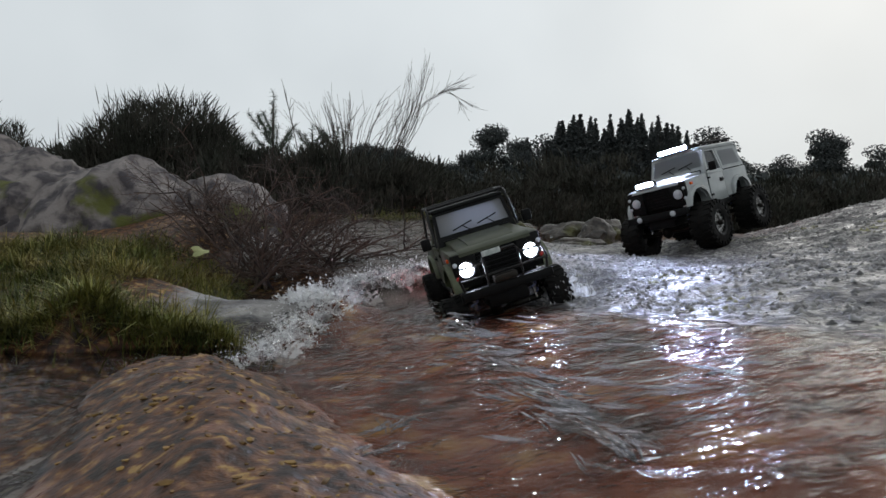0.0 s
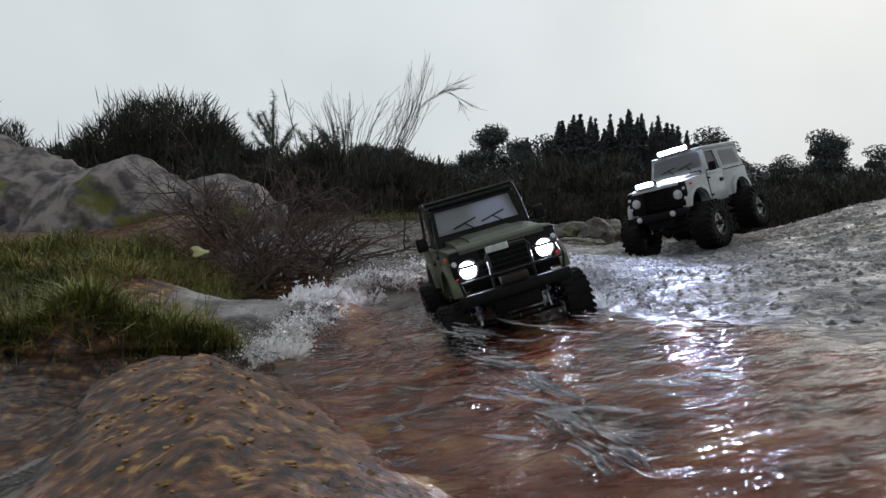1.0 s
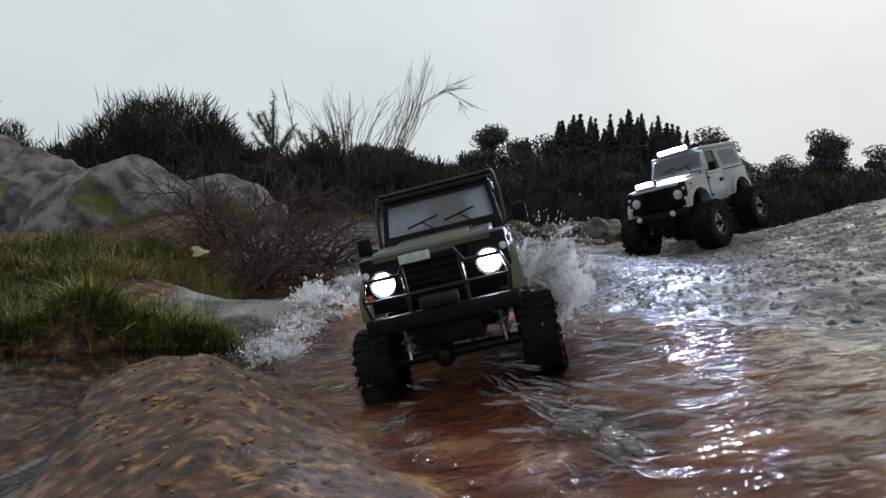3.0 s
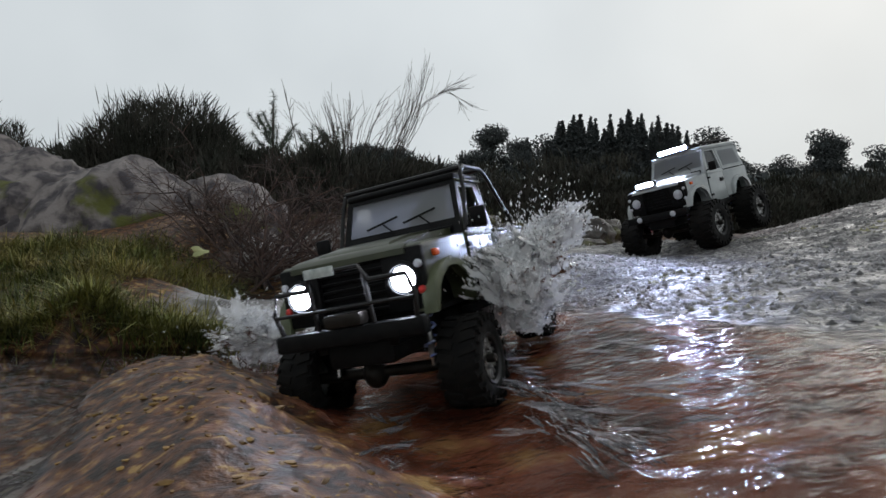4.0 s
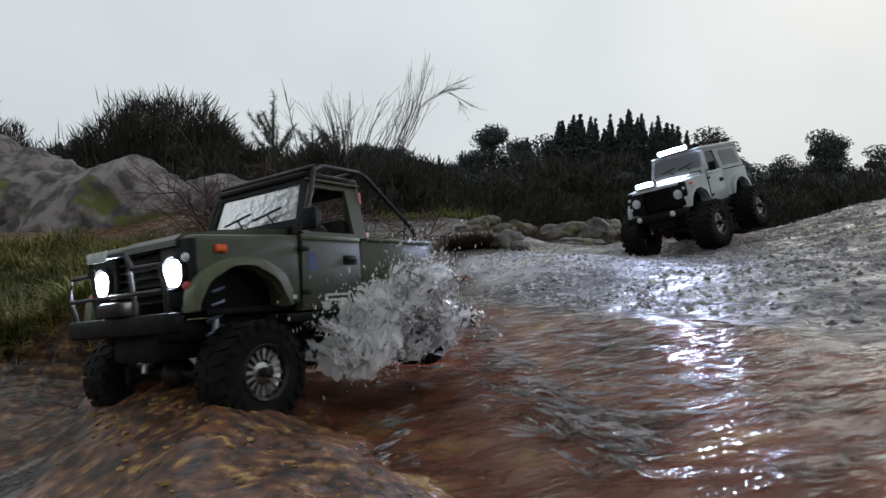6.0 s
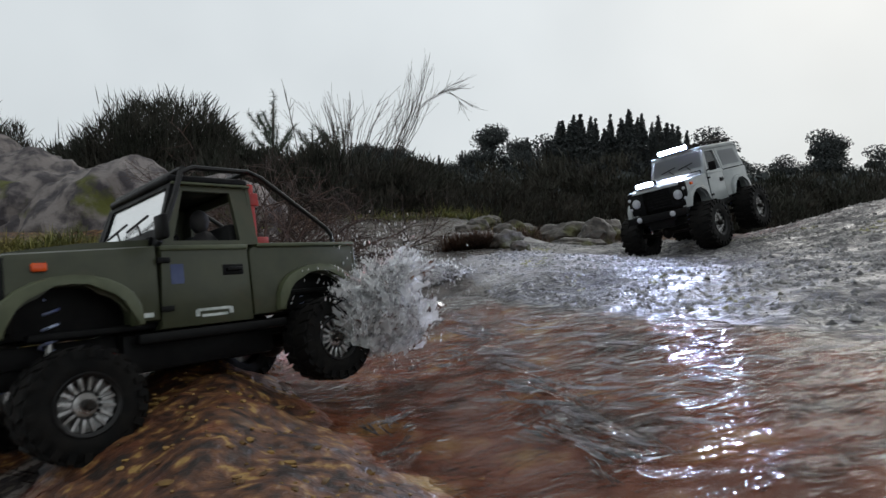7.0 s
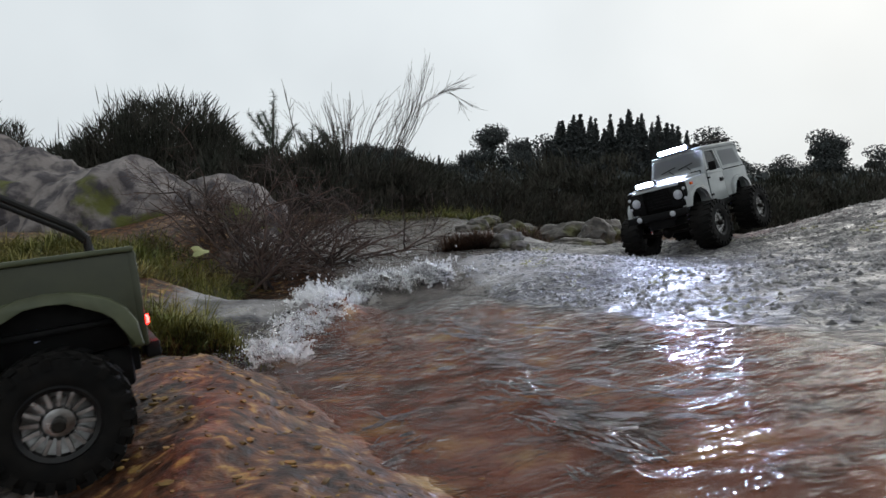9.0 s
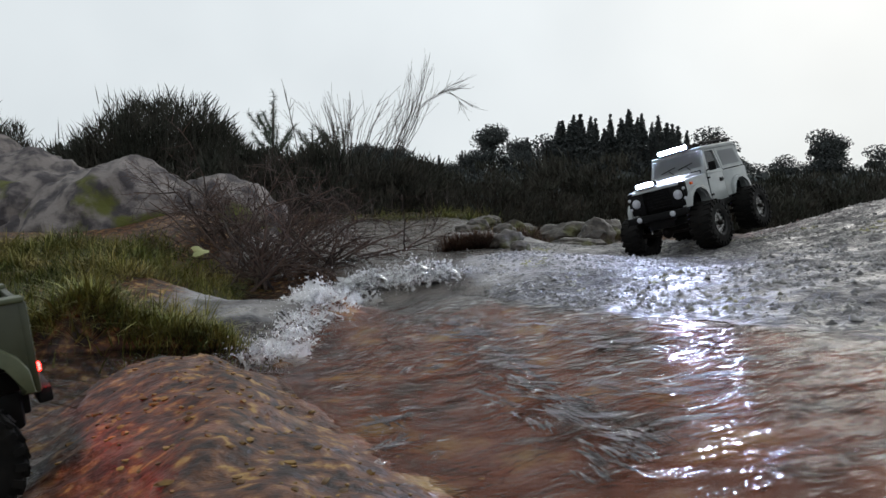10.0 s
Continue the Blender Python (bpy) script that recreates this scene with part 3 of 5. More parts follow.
dry_shrub(-0.75, 2.2, on_ground(-0.75, 2.2) - 0.01, 14, 0.25, 33, "reddish brown leafless shrub before the boulder", 0.6)


def whip(bm, r, base, bend, tip, radius, sprigs):
    """A thin bowed stem from base over base + bend to base + tip, with short sprigs that follow it."""
    p0, p1, p2 = Vector(base), Vector(base) + Vector(bend), Vector(base) + Vector(tip)
    pts = [p0.lerp(p1, f).lerp(p1.lerp(p2, f), f) for f in (k / 8 for k in range(9))]
    add_tube(bm, pts, radius, 3, radius * 0.35)
    for _ in range(sprigs):
        k = r.randint(3, 7)
        d = (pts[k + 1] - pts[k]).normalized() + Vector((r.gauss(0, 0.32), r.gauss(0, 0.32), 0.1))
        q = pts[k] + d * r.uniform(0.05, 0.15)
        add_tube(bm, [pts[k], pts[k].lerp(q, 0.55), q + Vector((0, 0, 0.012))], radius * 0.6, 3, radius * 0.25)


def broom(x, y, z, width, depth_y, height, strands, seed, label, upright=0.35, thick=0.006, wands=0, wand_height=0.0, mat=None):
    """A broom bush: a crown of thousands of thin green switches in leaning bundles, on stems."""
    r = random.Random(seed)
    root = tagged(new("broom_bush"), label, "bush")
    root.location = (x, y, z)
    for k in range(7):
        bm = bmesh.new()
        branching(bm, r, (r.uniform(-0.3, 0.3) * width, r.uniform(-0.2, 0.2) * depth_y, -0.05), (r.gauss(0, 0.4), r.gauss(0, 0.3), 1), height * 0.36, 0.02 * height, 1, 0.4)
        part("stem", bm, bark_mat, root)
    verts, faces = [], []
    tufts = [(r.uniform(-1, 1), r.uniform(-1, 1), r.uniform(0.0, 1.0) ** 0.8) for _ in range(max(40, strands // 45))]
    for k in range(strands):
        u, v, w = tufts[r.randrange(len(tufts))]
        top = math.sqrt(max(0.02, 1 - 0.75 * u * u - 0.3 * v * v)) * (0.84 + 0.3 * noise.noise(Vector((u * 3 + seed, v * 3, 0))))
        c = Vector(((u + r.gauss(0, 0.07)) * width * 0.5, (v + r.gauss(0, 0.07)) * depth_y * 0.5, w * height * top * 0.88 + r.gauss(0, 0.03) * height))
        d = Vector((u * 0.35 + r.gauss(0, upright), r.gauss(0, upright), 1)).normalized() * height * r.uniform(0.04, 0.13)
        s = Vector((r.gauss(0, 1), r.gauss(0, 1), 0)).normalized() * thick * r.uniform(0.6, 1.5)
        b = len(verts)
        verts += [c - s, c + s, c + d * 0.55 + s * 0.8 + Vector((0, 0, 0.01)), c + d]
        faces.append((b, b + 1, b + 2, b + 3))
    raw("crown", verts, faces, mat or broom_mat, root)
    for k in range(wands):
        bm = bmesh.new()
        a, y0 = r.gauss(0, 0.38), r.uniform(-0.2, 0.2)
        top = wand_height * r.uniform(0.62, 1.0) * (1 - 0.12 * a * a)
        whip(bm, r, (a * 0.30 * width * 0.5, y0, height * 0.5), (a * 0.05 * width + r.gauss(0, 0.02), r.gauss(0, 0.03), top * 0.6), (a * 0.24 * width + r.gauss(0, 0.03), r.gauss(0, 0.05), top), 0.0030, r.randint(0, 3))
        part("bare_wand", bm, bark_mat, root)
    return root


broom(-0.72, 4.6, 0.42, 1.55, 1.0, 0.72, 16000, 41, "dark green broom bush with bare wands rising from it", 0.4, 0.0035, 56, 0.62)
broom(0.15, 5.4, 0.42, 1.9, 1.2, 0.62, 8000, 42, "dark broom bush growing behind the stream", 0.4, 0.006)
broom(-1.5, 4.4, 0.42, 1.0, 0.9, 0.68, 5000, 43, "dark broom bush behind the dry shrubs", 0.4, 0.006)
broom(-2.95, 6.6, 0.42, 1.9, 1.4, 1.72, 30000, 44, "large dark broom bush behind the boulders", 0.45, 0.0045)
broom(-3.9, 6.8, 0.42, 1.3, 1.2, 1.22, 16000, 45, "dark broom bush behind the boulders", 0.45, 0.0045)
broom(-4.9, 6.4, 0.42, 1.2, 1.2, 1.55, 16000, 46, "dark upright broom bush at the clearing's edge", 0.45, 0.0045)
broom(1.6, 6.6, 0.42, 2.2, 1.5, 0.95, 9000, 47, "dark broom bush at the clearing's edge", 0.4, 0.008)
broom(3.4, 8.5, 0.42, 2.8, 1.6, 1.0, 9000, 48, "dark broom bush beyond the rock slab", 0.4, 0.01)
broom(5.9, 9.5, 0.42, 3.2, 1.6, 1.25, 9000, 49, "dark broom bush beyond the rock slab", 0.4, 0.01)
broom(8.6, 11.0, 0.42, 3.4, 1.6, 1.5, 8000, 50, "dark broom bush beyond the rock slab", 0.4, 0.012)


def bare_tree(x, y, z, seed):
    """A leafless sapling: a sheaf of whippy stems leaning over and turning up, one limb arching and drooping."""
    r = random.Random(seed)
    root = tagged(new("bare_sapling"), "leafless leaning sapling with fine whippy twigs", "sapling")
    root.location = (x, y, z)
    bm = bmesh.new()
    add_tube(bm, [(-0.03, 0, -0.45), (-0.02, 0, -0.2), (0, 0, 0), (0.03, 0, 0.08)], 0.012, 6, 0.006)
    part("trunk", bm, bark_mat, root)
    for k in range(26):
        bm = bmesh.new()
        f = r.random()
        tip = (0.05 + 0.18 * f + r.gauss(0, 0.04), r.gauss(0, 0.06), 0.26 + 0.46 * f ** 1.2 + r.gauss(0, 0.04))
        whip(bm, r, (r.gauss(0, 0.035), r.gauss(0, 0.02), r.uniform(-0.05, 0.05)), (0.05 + 0.13 * f + r.gauss(0, 0.03), r.gauss(0, 0.03), 0.12 + 0.15 * f), tip, 0.0024, r.randint(2, 5))
        part("branch", bm, bark_mat, root)
    for start, bend, tip in (((0.16, 0, 0.27), (0.09, 0, 0.13), (0.27, 0, 0.15)), ((0.17, 0, 0.30), (0.08, 0.02, 0.09), (0.23, 0.02, 0.14)), ((0.36, 0, 0.40), (0.08, 0, 0.0), (0.13, 0, -0.14)),
                             ((0.38, 0, 0.405), (0.06, 0, -0.03), (0.17, 0, -0.11)), ((0.32, 0, 0.40), (0.08, 0, 0.04), (0.20, 0, 0.03)), ((0.30, 0, 0.385), (0.07, 0, 0.07), (0.15, 0, 0.09))):
        bm = bmesh.new()
        whip(bm, r, start, bend, tip, 0.0030, 6)
        part("branch", bm, bark_mat, root)
    return root


bare_tree(-0.335, 4.3, 0.92, 53)
sap = tagged(new("bare_sapling"), "single thin bare stem with a few side twigs", "sapling")
sap.location = (-1.01, 4.3, 0.92)
bm = bmesh.new()
whip(bm, random.Random(77), (0, 0, -0.1), (-0.05, 0, 0.30), (-0.13, 0, 0.60), 0.0048, 7)
part("trunk", bm, bark_mat, sap)


def pine_sapling(x, y, z, height, seed):
    r = random.Random(seed)
    root = tagged(new("pine_sapling"), "young pine with upright shoots above the bushes", "pine")
    root.location = (x, y, z)
    bm = bmesh.new()
    add_tube(bm, [(0, 0, 0), (0, 0, height)], 0.016, 6, 0.006)
    part("trunk", bm, bark_mat, root)
    shoots = [((0, 0, height * 0.7), (0, 0, 1), height * 0.32)]
    for k in range(13):
        a, h = k * 2.4, height * r.uniform(0.35, 0.85)
        shoots.append(((0, 0, h), (math.cos(a), math.sin(a), 0.9), height * r.uniform(0.18, 0.30)))
    for s, w, length in shoots:
        w = Vector(w).normalized()
        verts, faces = [], []
        for k in range(150):
            f = r.random()
            c = Vector(s) + w * length * f + Vector((0, 0, 0.25 * length * f * f))
            d = (w * 0.5 + Vector((r.gauss(0, 1), r.gauss(0, 1), r.gauss(0, 1))).normalized()).normalized() * 0.05
            q = d.cross(Vector((r.gauss(0, 1), 1, 0))).normalized() * 0.0028
            b = len(verts)
            verts += [c - q, c + q, c + d]
            faces.append((b, b + 1, b + 2))
        raw("shoot", verts, faces, pine_mat, root)
    return root


pine_sapling(-1.42, 5.1, 0.42, 1.02, 61)
pine_sapling(-1.20, 5.6, 0.42, 0.85, 62)
pine_sapling(-0.95, 5.3, 0.42, 0.80, 63)


def tree(name, height, width, lumps, leaves, seed, label, conical=False, leaf_size=0.22):
    """A tapered trunk with limbs and a crown of many small leaf clusters with gaps."""
    r = random.Random(seed)
    root = tagged(new(name), label, "tree", "trees on the skyline")
    bm = bmesh.new()
    add_tube(bm, [(0, 0, -0.3), (r.gauss(0, 0.1), 0, height * 0.4), (r.gauss(0, 0.15), 0, height * 0.95)], 0.03 * height, 7, 0.01)
    centres = []
    for k in range(lumps):
        f = r.uniform(0.25, 1.0)
        spread = width * (1.05 - f if conical else math.sin(math.pi * min(1, 0.25 + 0.72 * f))) * 0.5
        a = r.uniform(0, 2 * math.pi)
        c = Vector((math.cos(a) * spread * r.random(), math.sin(a) * spread * r.random(), height * f))
        centres.append(c)
        add_tube(bm, [(0, 0, height * f * 0.8), c], 0.008 * height, 4, 0.01)
    part("trunk", bm, bark_mat, root)
    verts, faces = [], []
    for k in range(leaves):
        if conical:
            f = 1 - 0.9 * r.random() ** 0.6
            level = math.floor(f * 24) / 24
            out = width * 0.5 * (1.0 - f) ** 0.9 * 1.15 * (0.3 + 0.7 * r.random()) * (0.9 + 0.35 * noise.noise(Vector((level * 40, seed, 0))))
            a = r.uniform(0, 2 * math.pi)
            p = Vector((math.cos(a) * out, math.sin(a) * out, height * (level + 0.05 * r.random() - 0.12 * out / width)))
        else:
            c = centres[k % lumps]
            s = width * (0.06 + 0.06 * ((k % lumps) % 3) / 2)
            q = Vector((r.gauss(0, 1), r.gauss(0, 1), r.gauss(0, 1))).normalized() * 1.6 * s * r.random() ** 0.4
            p = c + Vector((q.x, q.y, q.z * 0.6))
        u = Vector((r.gauss(0, 1), r.gauss(0, 1), r.gauss(0, 1))).normalized() * leaf_size * r.uniform(0.4, 1.2)
        v = u.cross(Vector((r.gauss(0, 1), r.gauss(0, 1), r.gauss(0, 1)))).normalized() * leaf_size * 0.45
        b = len(verts)
        verts += [p - u, p - v * 0.9, p + u, p + v]
        faces.append((b, b + 1, b + 2, b + 3))
    raw("crown", verts, faces, leaf_mat, root)
    return root


kinds = [tree("conifer", 9.0, 3.4, 8, 11000, 71, "dark conifer in the distant wood", True, 0.11), tree("conifer", 8.4, 3.0, 8, 10000, 72, "dark slender conifer in the distant wood", True, 0.11),
         tree("broadleaf_tree", 7.0, 4.6, 34, 14000, 73, "dark broad-crowned tree in the distant wood", False, 0.10), tree("broadleaf_tree", 6.4, 5.4, 24, 11000, 74, "open-crowned dark tree on the skyline", False, 0.10)]
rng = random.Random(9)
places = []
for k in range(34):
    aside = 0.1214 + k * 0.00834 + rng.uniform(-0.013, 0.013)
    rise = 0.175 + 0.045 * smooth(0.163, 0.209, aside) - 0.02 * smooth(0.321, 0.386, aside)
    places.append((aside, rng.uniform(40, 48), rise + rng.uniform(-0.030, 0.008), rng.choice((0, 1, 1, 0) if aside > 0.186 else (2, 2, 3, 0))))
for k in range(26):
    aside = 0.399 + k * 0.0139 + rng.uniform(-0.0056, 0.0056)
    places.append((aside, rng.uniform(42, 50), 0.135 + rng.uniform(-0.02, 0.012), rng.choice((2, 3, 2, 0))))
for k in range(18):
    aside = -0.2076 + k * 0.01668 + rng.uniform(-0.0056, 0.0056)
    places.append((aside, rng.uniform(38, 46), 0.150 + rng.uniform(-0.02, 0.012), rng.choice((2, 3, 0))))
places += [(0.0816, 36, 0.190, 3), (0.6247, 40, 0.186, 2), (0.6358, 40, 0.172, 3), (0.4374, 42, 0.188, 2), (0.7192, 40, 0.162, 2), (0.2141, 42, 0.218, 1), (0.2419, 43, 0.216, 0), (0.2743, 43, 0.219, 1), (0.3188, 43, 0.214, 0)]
used = set()
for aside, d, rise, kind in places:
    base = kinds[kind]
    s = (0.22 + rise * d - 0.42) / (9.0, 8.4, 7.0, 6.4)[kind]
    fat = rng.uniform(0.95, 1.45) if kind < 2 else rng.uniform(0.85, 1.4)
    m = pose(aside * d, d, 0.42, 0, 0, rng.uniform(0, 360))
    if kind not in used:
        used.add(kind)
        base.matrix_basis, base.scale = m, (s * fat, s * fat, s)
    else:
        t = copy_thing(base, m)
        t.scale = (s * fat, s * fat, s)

rng = random.Random(15)
verts, faces = [], []
for k in range(42000):
    a = rng.uniform(-0.85, 0.85)
    d = rng.uniform(26, 37)
    x = a * d
    top = 0.42 + d * (0.105 + 0.02 * noise.noise(Vector((x * 0.25, d * 0.1, 0))) + 0.012 * noise.noise(Vector((x * 0.9, 1, d * 0.2))) + 0.03 * smooth(0.1, -0.3, a))
    p = Vector((x, d, 0.3 + (top - 0.3) * rng.random() ** 0.7))
    u = Vector((rng.gauss(0, 1), rng.gauss(0, 1), rng.gauss(0, 1))).normalized() * rng.uniform(0.12, 0.34)
    v = u.cross(Vector((rng.gauss(0, 1), rng.gauss(0, 1), rng.gauss(0, 1)))).normalized() * 0.14
    b = len(verts)
    verts += [p - u, p - v, p + u, p + v]
    faces.append((b, b + 1, b + 2, b + 3))
tagged(raw("far_thicket", verts, faces, leaf_mat), "dark dense thicket before the distant trees", "thicket", kind="stuff")


# ---- the two model trucks; built in metres of the full-size vehicle, at a scale of K ----
K = 0.1165


def tp(name, bm, mat, parent, label=""):
    bm.transform(Matrix.Scale(K, 4))
    return part(name, bm, mat, parent, label)


def arch(cx, cz, rx, rz, n=12):
    return [(cx + rx * math.cos(math.pi * k / n), cz + rz * abs(math.sin(math.pi * k / n)) ** 0.72) for k in range(n + 1)]


def side_panel(x_back, x_front, z_top, z_low, arch_x, drop=0.0):
    """Outline of a body side with a wheel arch cut out of its lower edge, front to back."""
    cut = arch(arch_x, z_low, 0.47, 0.64 - z_low)
    return [(x_front - 0.06, z_top - drop + 0.005), (x_front - 0.015, z_top - drop - 0.02), (x_front, z_top - drop - 0.07), (x_front, z_low)] + cut + [(x_back, z_low), (x_back, z_top)]


def lean(z):
    return -0.10 * max(0.0, z - 0.95) / 0.6


def wheel(parent, x, y, z, r, out):
    """A wheel with a lugged tyre and a spoked alloy rim; out is the side it faces."""
    w = new("wheel")
    w.parent = parent
    wd = 0.042 * r / 0.052
    bm = bmesh.new()
    prof = [(0.50, -0.48), (0.62, -0.55), (0.80, -0.55), (0.92, -0.50), (0.965, -0.38), (0.975, 0), (0.965, 0.38), (0.92, 0.50), (0.80, 0.55), (0.62, 0.55), (0.50, 0.48)]
    add_lathe(bm, [(a * r, b * wd) for a, b in prof], 40, caps=False)
    n = 22
    for k in range(n):
        for s in (-1, 1):
            t = Matrix.Rotation(2 * math.pi * (k + 0.25 * s) / n, 4, "Y")
            add_box(bm, 0.93 * r, 1.0 * r, s * 0.08 * wd, s * 0.52 * wd, -0.085 * r, 0.085 * r, 0, 1, t @ Matrix.Rotation(0.25 * s, 4, "X"))
            add_box(bm, 0.80 * r, 0.96 * r, s * 0.53 * wd, s * 0.60 * wd, -0.06 * r, 0.06 * r, 0, 1, t)
    part("tyre", bm, rubber, w)
    bm = bmesh.new()
    o = out
    add_lathe(bm, [(0.46 * r, 0.0), (0.455 * r, 0.36 * wd * o), (0.40 * r, 0.30 * wd * o), (0.25 * r, 0.22 * wd * o), (0.20 * r, 0.34 * wd * o), (0.13 * r, 0.36 * wd * o)], 36)
    for k in range(16):
        t = Matrix.Rotation(2 * math.pi * k / 16, 4, "Y")
        add_box(bm, 0.24 * r, 0.475 * r, 0.22 * wd * o, 0.42 * wd * o, -0.03 * r, 0.03 * r, 0.006 * r, 1, t)
    part("rim", bm, alloy, w, "finned alloy rim")
    bm = bmesh.new()
    add_lathe(bm, [(0.58 * r, -0.50 * wd * o), (0.58 * r, 0.48 * wd * o), (0.53 * r, 0.55 * wd * o), (0.47 * r, 0.50 * wd * o), (0.455 * r, 0.20 * wd * o)], 36, caps=False)
    part("rim_ring", bm, steel_black, w, "black bead ring")
    bm = bmesh.new()
    add_lathe(bm, [(0.10 * r, 0.40 * wd * o), (0.10 * r, 0.62 * wd * o), (0.07 * r, 0.66 * wd * o)], 10)
    part("hub", bm, dark_metal, w, "dark wheel hub")
    w.location = (x, y, z)
    return w


def headlamp(parent, y, z, lit, name="headlamp"):
    bm = bmesh.new()
    add_lathe(bm, [(0.17, 0), (0.17, 0.03), (0.14, 0.045), (0.135, 0.02)], 28)
    bm.transform(Matrix.Translation((0.515, y, z)) @ Matrix.Rotation(-math.pi / 2, 4, "Z"))
    ring = tp(name, bm, black, parent, "black lamp bezel")
    bm = bmesh.new()
    add_lathe(bm, [(0.118, 0), (0.114, 0.02), (0.09, 0.035), (0.05, 0.046), (0.01, 0.05)], 28)
    bm.transform(Matrix.Translation((0.53, y, z)) @ Matrix.Rotation(-math.pi / 2, 4, "Z"))
    tp("lens", bm, lit, ring, "lit white headlamp lens" if lit is lit_head else "unlit clear lens")


def truck(name, paint, edge, hard, zf, zr, r, lamps, track):
    root = new(name)

    def box(nm, x0, x1, y0, y1, z0, z1, mat, b=0.015, parent=None, label=""):
        return tp(nm, add_box(bmesh.new(), x0, x1, y0, y1, z0, z1, b), mat, parent or root, label)

    # body sides
    for s in (-1, 1):
        def sided(poly, y0, y1, b=0.02, tilt=None):
            bm = add_prism(bmesh.new(), poly, y0, y1, b, tilt)
            if s < 0:
                bm.transform(Matrix.Diagonal((1, -1, 1, 1)))
            return bm
        wing = tp("front_wing", sided(side_panel(-0.70, 0.52, 0.96, 0.28, 0.03, 0.05), 0.62, 0.79, 0.05), paint, root)
        cut = arch(0.03, 0.26, 0.55, 0.46)
        cut_in = arch(0.03, 0.26, 0.47, 0.385)
        tp("arch_flare", sided(cut + cut_in[::-1], 0.74, 0.875, 0.025), edge, wing, "worn wheel arch flare")
        bm = bmesh.new()
        add_box(bm, 0.18, 0.29, s * 0.785, s * 0.83, 0.76, 0.83, 0.015)
        tp("indicator", bm, orange, wing, "orange side indicator")
        door = tp("door", sided([(-0.715, 0.95), (-0.715, 0.34), (-0.66, 0.20), (-1.60, 0.20), (-1.60, 0.95)], 0.70, 0.795, 0.02), paint, root)
        tp("door_ledge", add_box(bmesh.new(), -1.60, -0.72, s * 0.72, s * 0.81, 0.905, 0.955, 0.015), edge, door)
        tp("door_handle", add_box(bmesh.new(), -1.50, -1.34, s * 0.79, s * 0.835, 0.69, 0.73, 0.012), black, door, "black door handle")
        tp("handle_plate", add_box(bmesh.new(), -1.53, -1.31, s * 0.785, s * 0.803, 0.655, 0.76, 0.01), black, door)
        for hz in (0.38, 0.82):
            tp("hinge", add_box(bmesh.new(), -0.80, -0.68, s * 0.785, s * 0.82, hz - 0.025, hz + 0.025, 0.008), black, door)
        frame_o = [(-0.74, 0.955), (-0.965, 1.57), (-1.60, 1.57), (-1.61, 0.955)]
        frame_i = [(-0.86, 1.0), (-1.03, 1.50), (-1.52, 1.50), (-1.54, 1.0)]
        bm = add_ring(bmesh.new(), [(x, s * (0.785 + lean(z)), z) for x, z in frame_o], [(x, s * (0.785 + lean(z)), z) for x, z in frame_i], (0, -s * 0.05, 0))
        tp("window_frame", bm, paint, door, "narrow door window frame")
        if hard or s < 0:
            bm = bmesh.new()
            bm.faces.new([bm.verts.new((x, s * (0.755 + lean(z)), z)) for x, z in frame_i])
            tp("pane", bm, side_glass, door, "clear side window pane")
        tp("sill", add_box(bmesh.new(), -1.98, -0.48, s * 0.66, s * 0.80, 0.09, 0.185, 0.025), black, root, "black rock slider")
        tub = tp("rear_side", sided(side_panel(-2.98, -1.615, 0.93, 0.24, -2.42), 0.66, 0.79, 0.025), paint, root)
        cut = arch(-2.42, 0.26, 0.55, 0.46)
        cut_in = arch(-2.42, 0.26, 0.47, 0.385)
        tp("arch_flare", sided(cut + cut_in[::-1], 0.74, 0.865, 0.025), edge, tub, "worn wheel arch flare")
        if not hard:
            tp("capping", add_box(bmesh.new(), -3.0, -1.70, s * 0.60, s * 0.815, 0.925, 0.965, 0.012), edge, tub, "pale worn capping rail")
            bm = add_tube(bmesh.new(), [(-0.72, s * 0.80, 0.98), (-0.90, s * 0.80, 1.42), (-0.99, s * 0.77, 1.66), (-1.12, s * 0.76, 1.715), (-1.72, s * 0.76, 1.715), (-1.86, s * 0.76, 1.66), (-2.66, s * 0.74, 1.14), (-2.73, s * 0.74, 1.06), (-2.74, s * 0.74, 0.95)], 0.026, 8)
            tp("cage_bar", bm, steel_black, root, "black tubular roll cage bar")
        else:
            top_o = [(-1.63, 0.955), (-1.62, 1.57), (-2.86, 1.57), (-2.95, 0.955)]
            tp("rear_upper_side", add_prism(bmesh.new(), top_o, s * 0.72, s * 0.785, 0.0, lambda z: s * lean(z)), paint, root)
            win = [(-1.75, 1.05), (-1.75, 1.46), (-2.70, 1.46), (-2.76, 1.05)]
            bm = bmesh.new()
            add_prism(bm, win, s * 0.782, s * 0.792, 0.0, lambda z: s * lean(z))
            tp("side_window", bm, screen_glass, root, "pale side window panel")
        mirror = tp("mirror", add_box(bmesh.new(), -0.70, -0.63, s * 0.90, s * 1.08, 0.98, 1.20, 0.025), black, root, "black door mirror")
        tp("mirror_arm", add_tube(bmesh.new(), [(-0.74, s * 0.78, 1.0), (-0.68, s * 0.93, 1.05)], 0.015, 6), black, mirror)
        # lamps beside the headlamps
        tp("side_lamp", add_lathe_x(0.52, s * 0.74, 0.72, 0.04), lens_dim if not hard else lens_dim, root, "small round side lamp")
        tp("side_lamp", add_lathe_x(0.52, s * 0.74, 0.48, 0.04), red_paint if not hard else lens_dim, root, "small round side lamp")
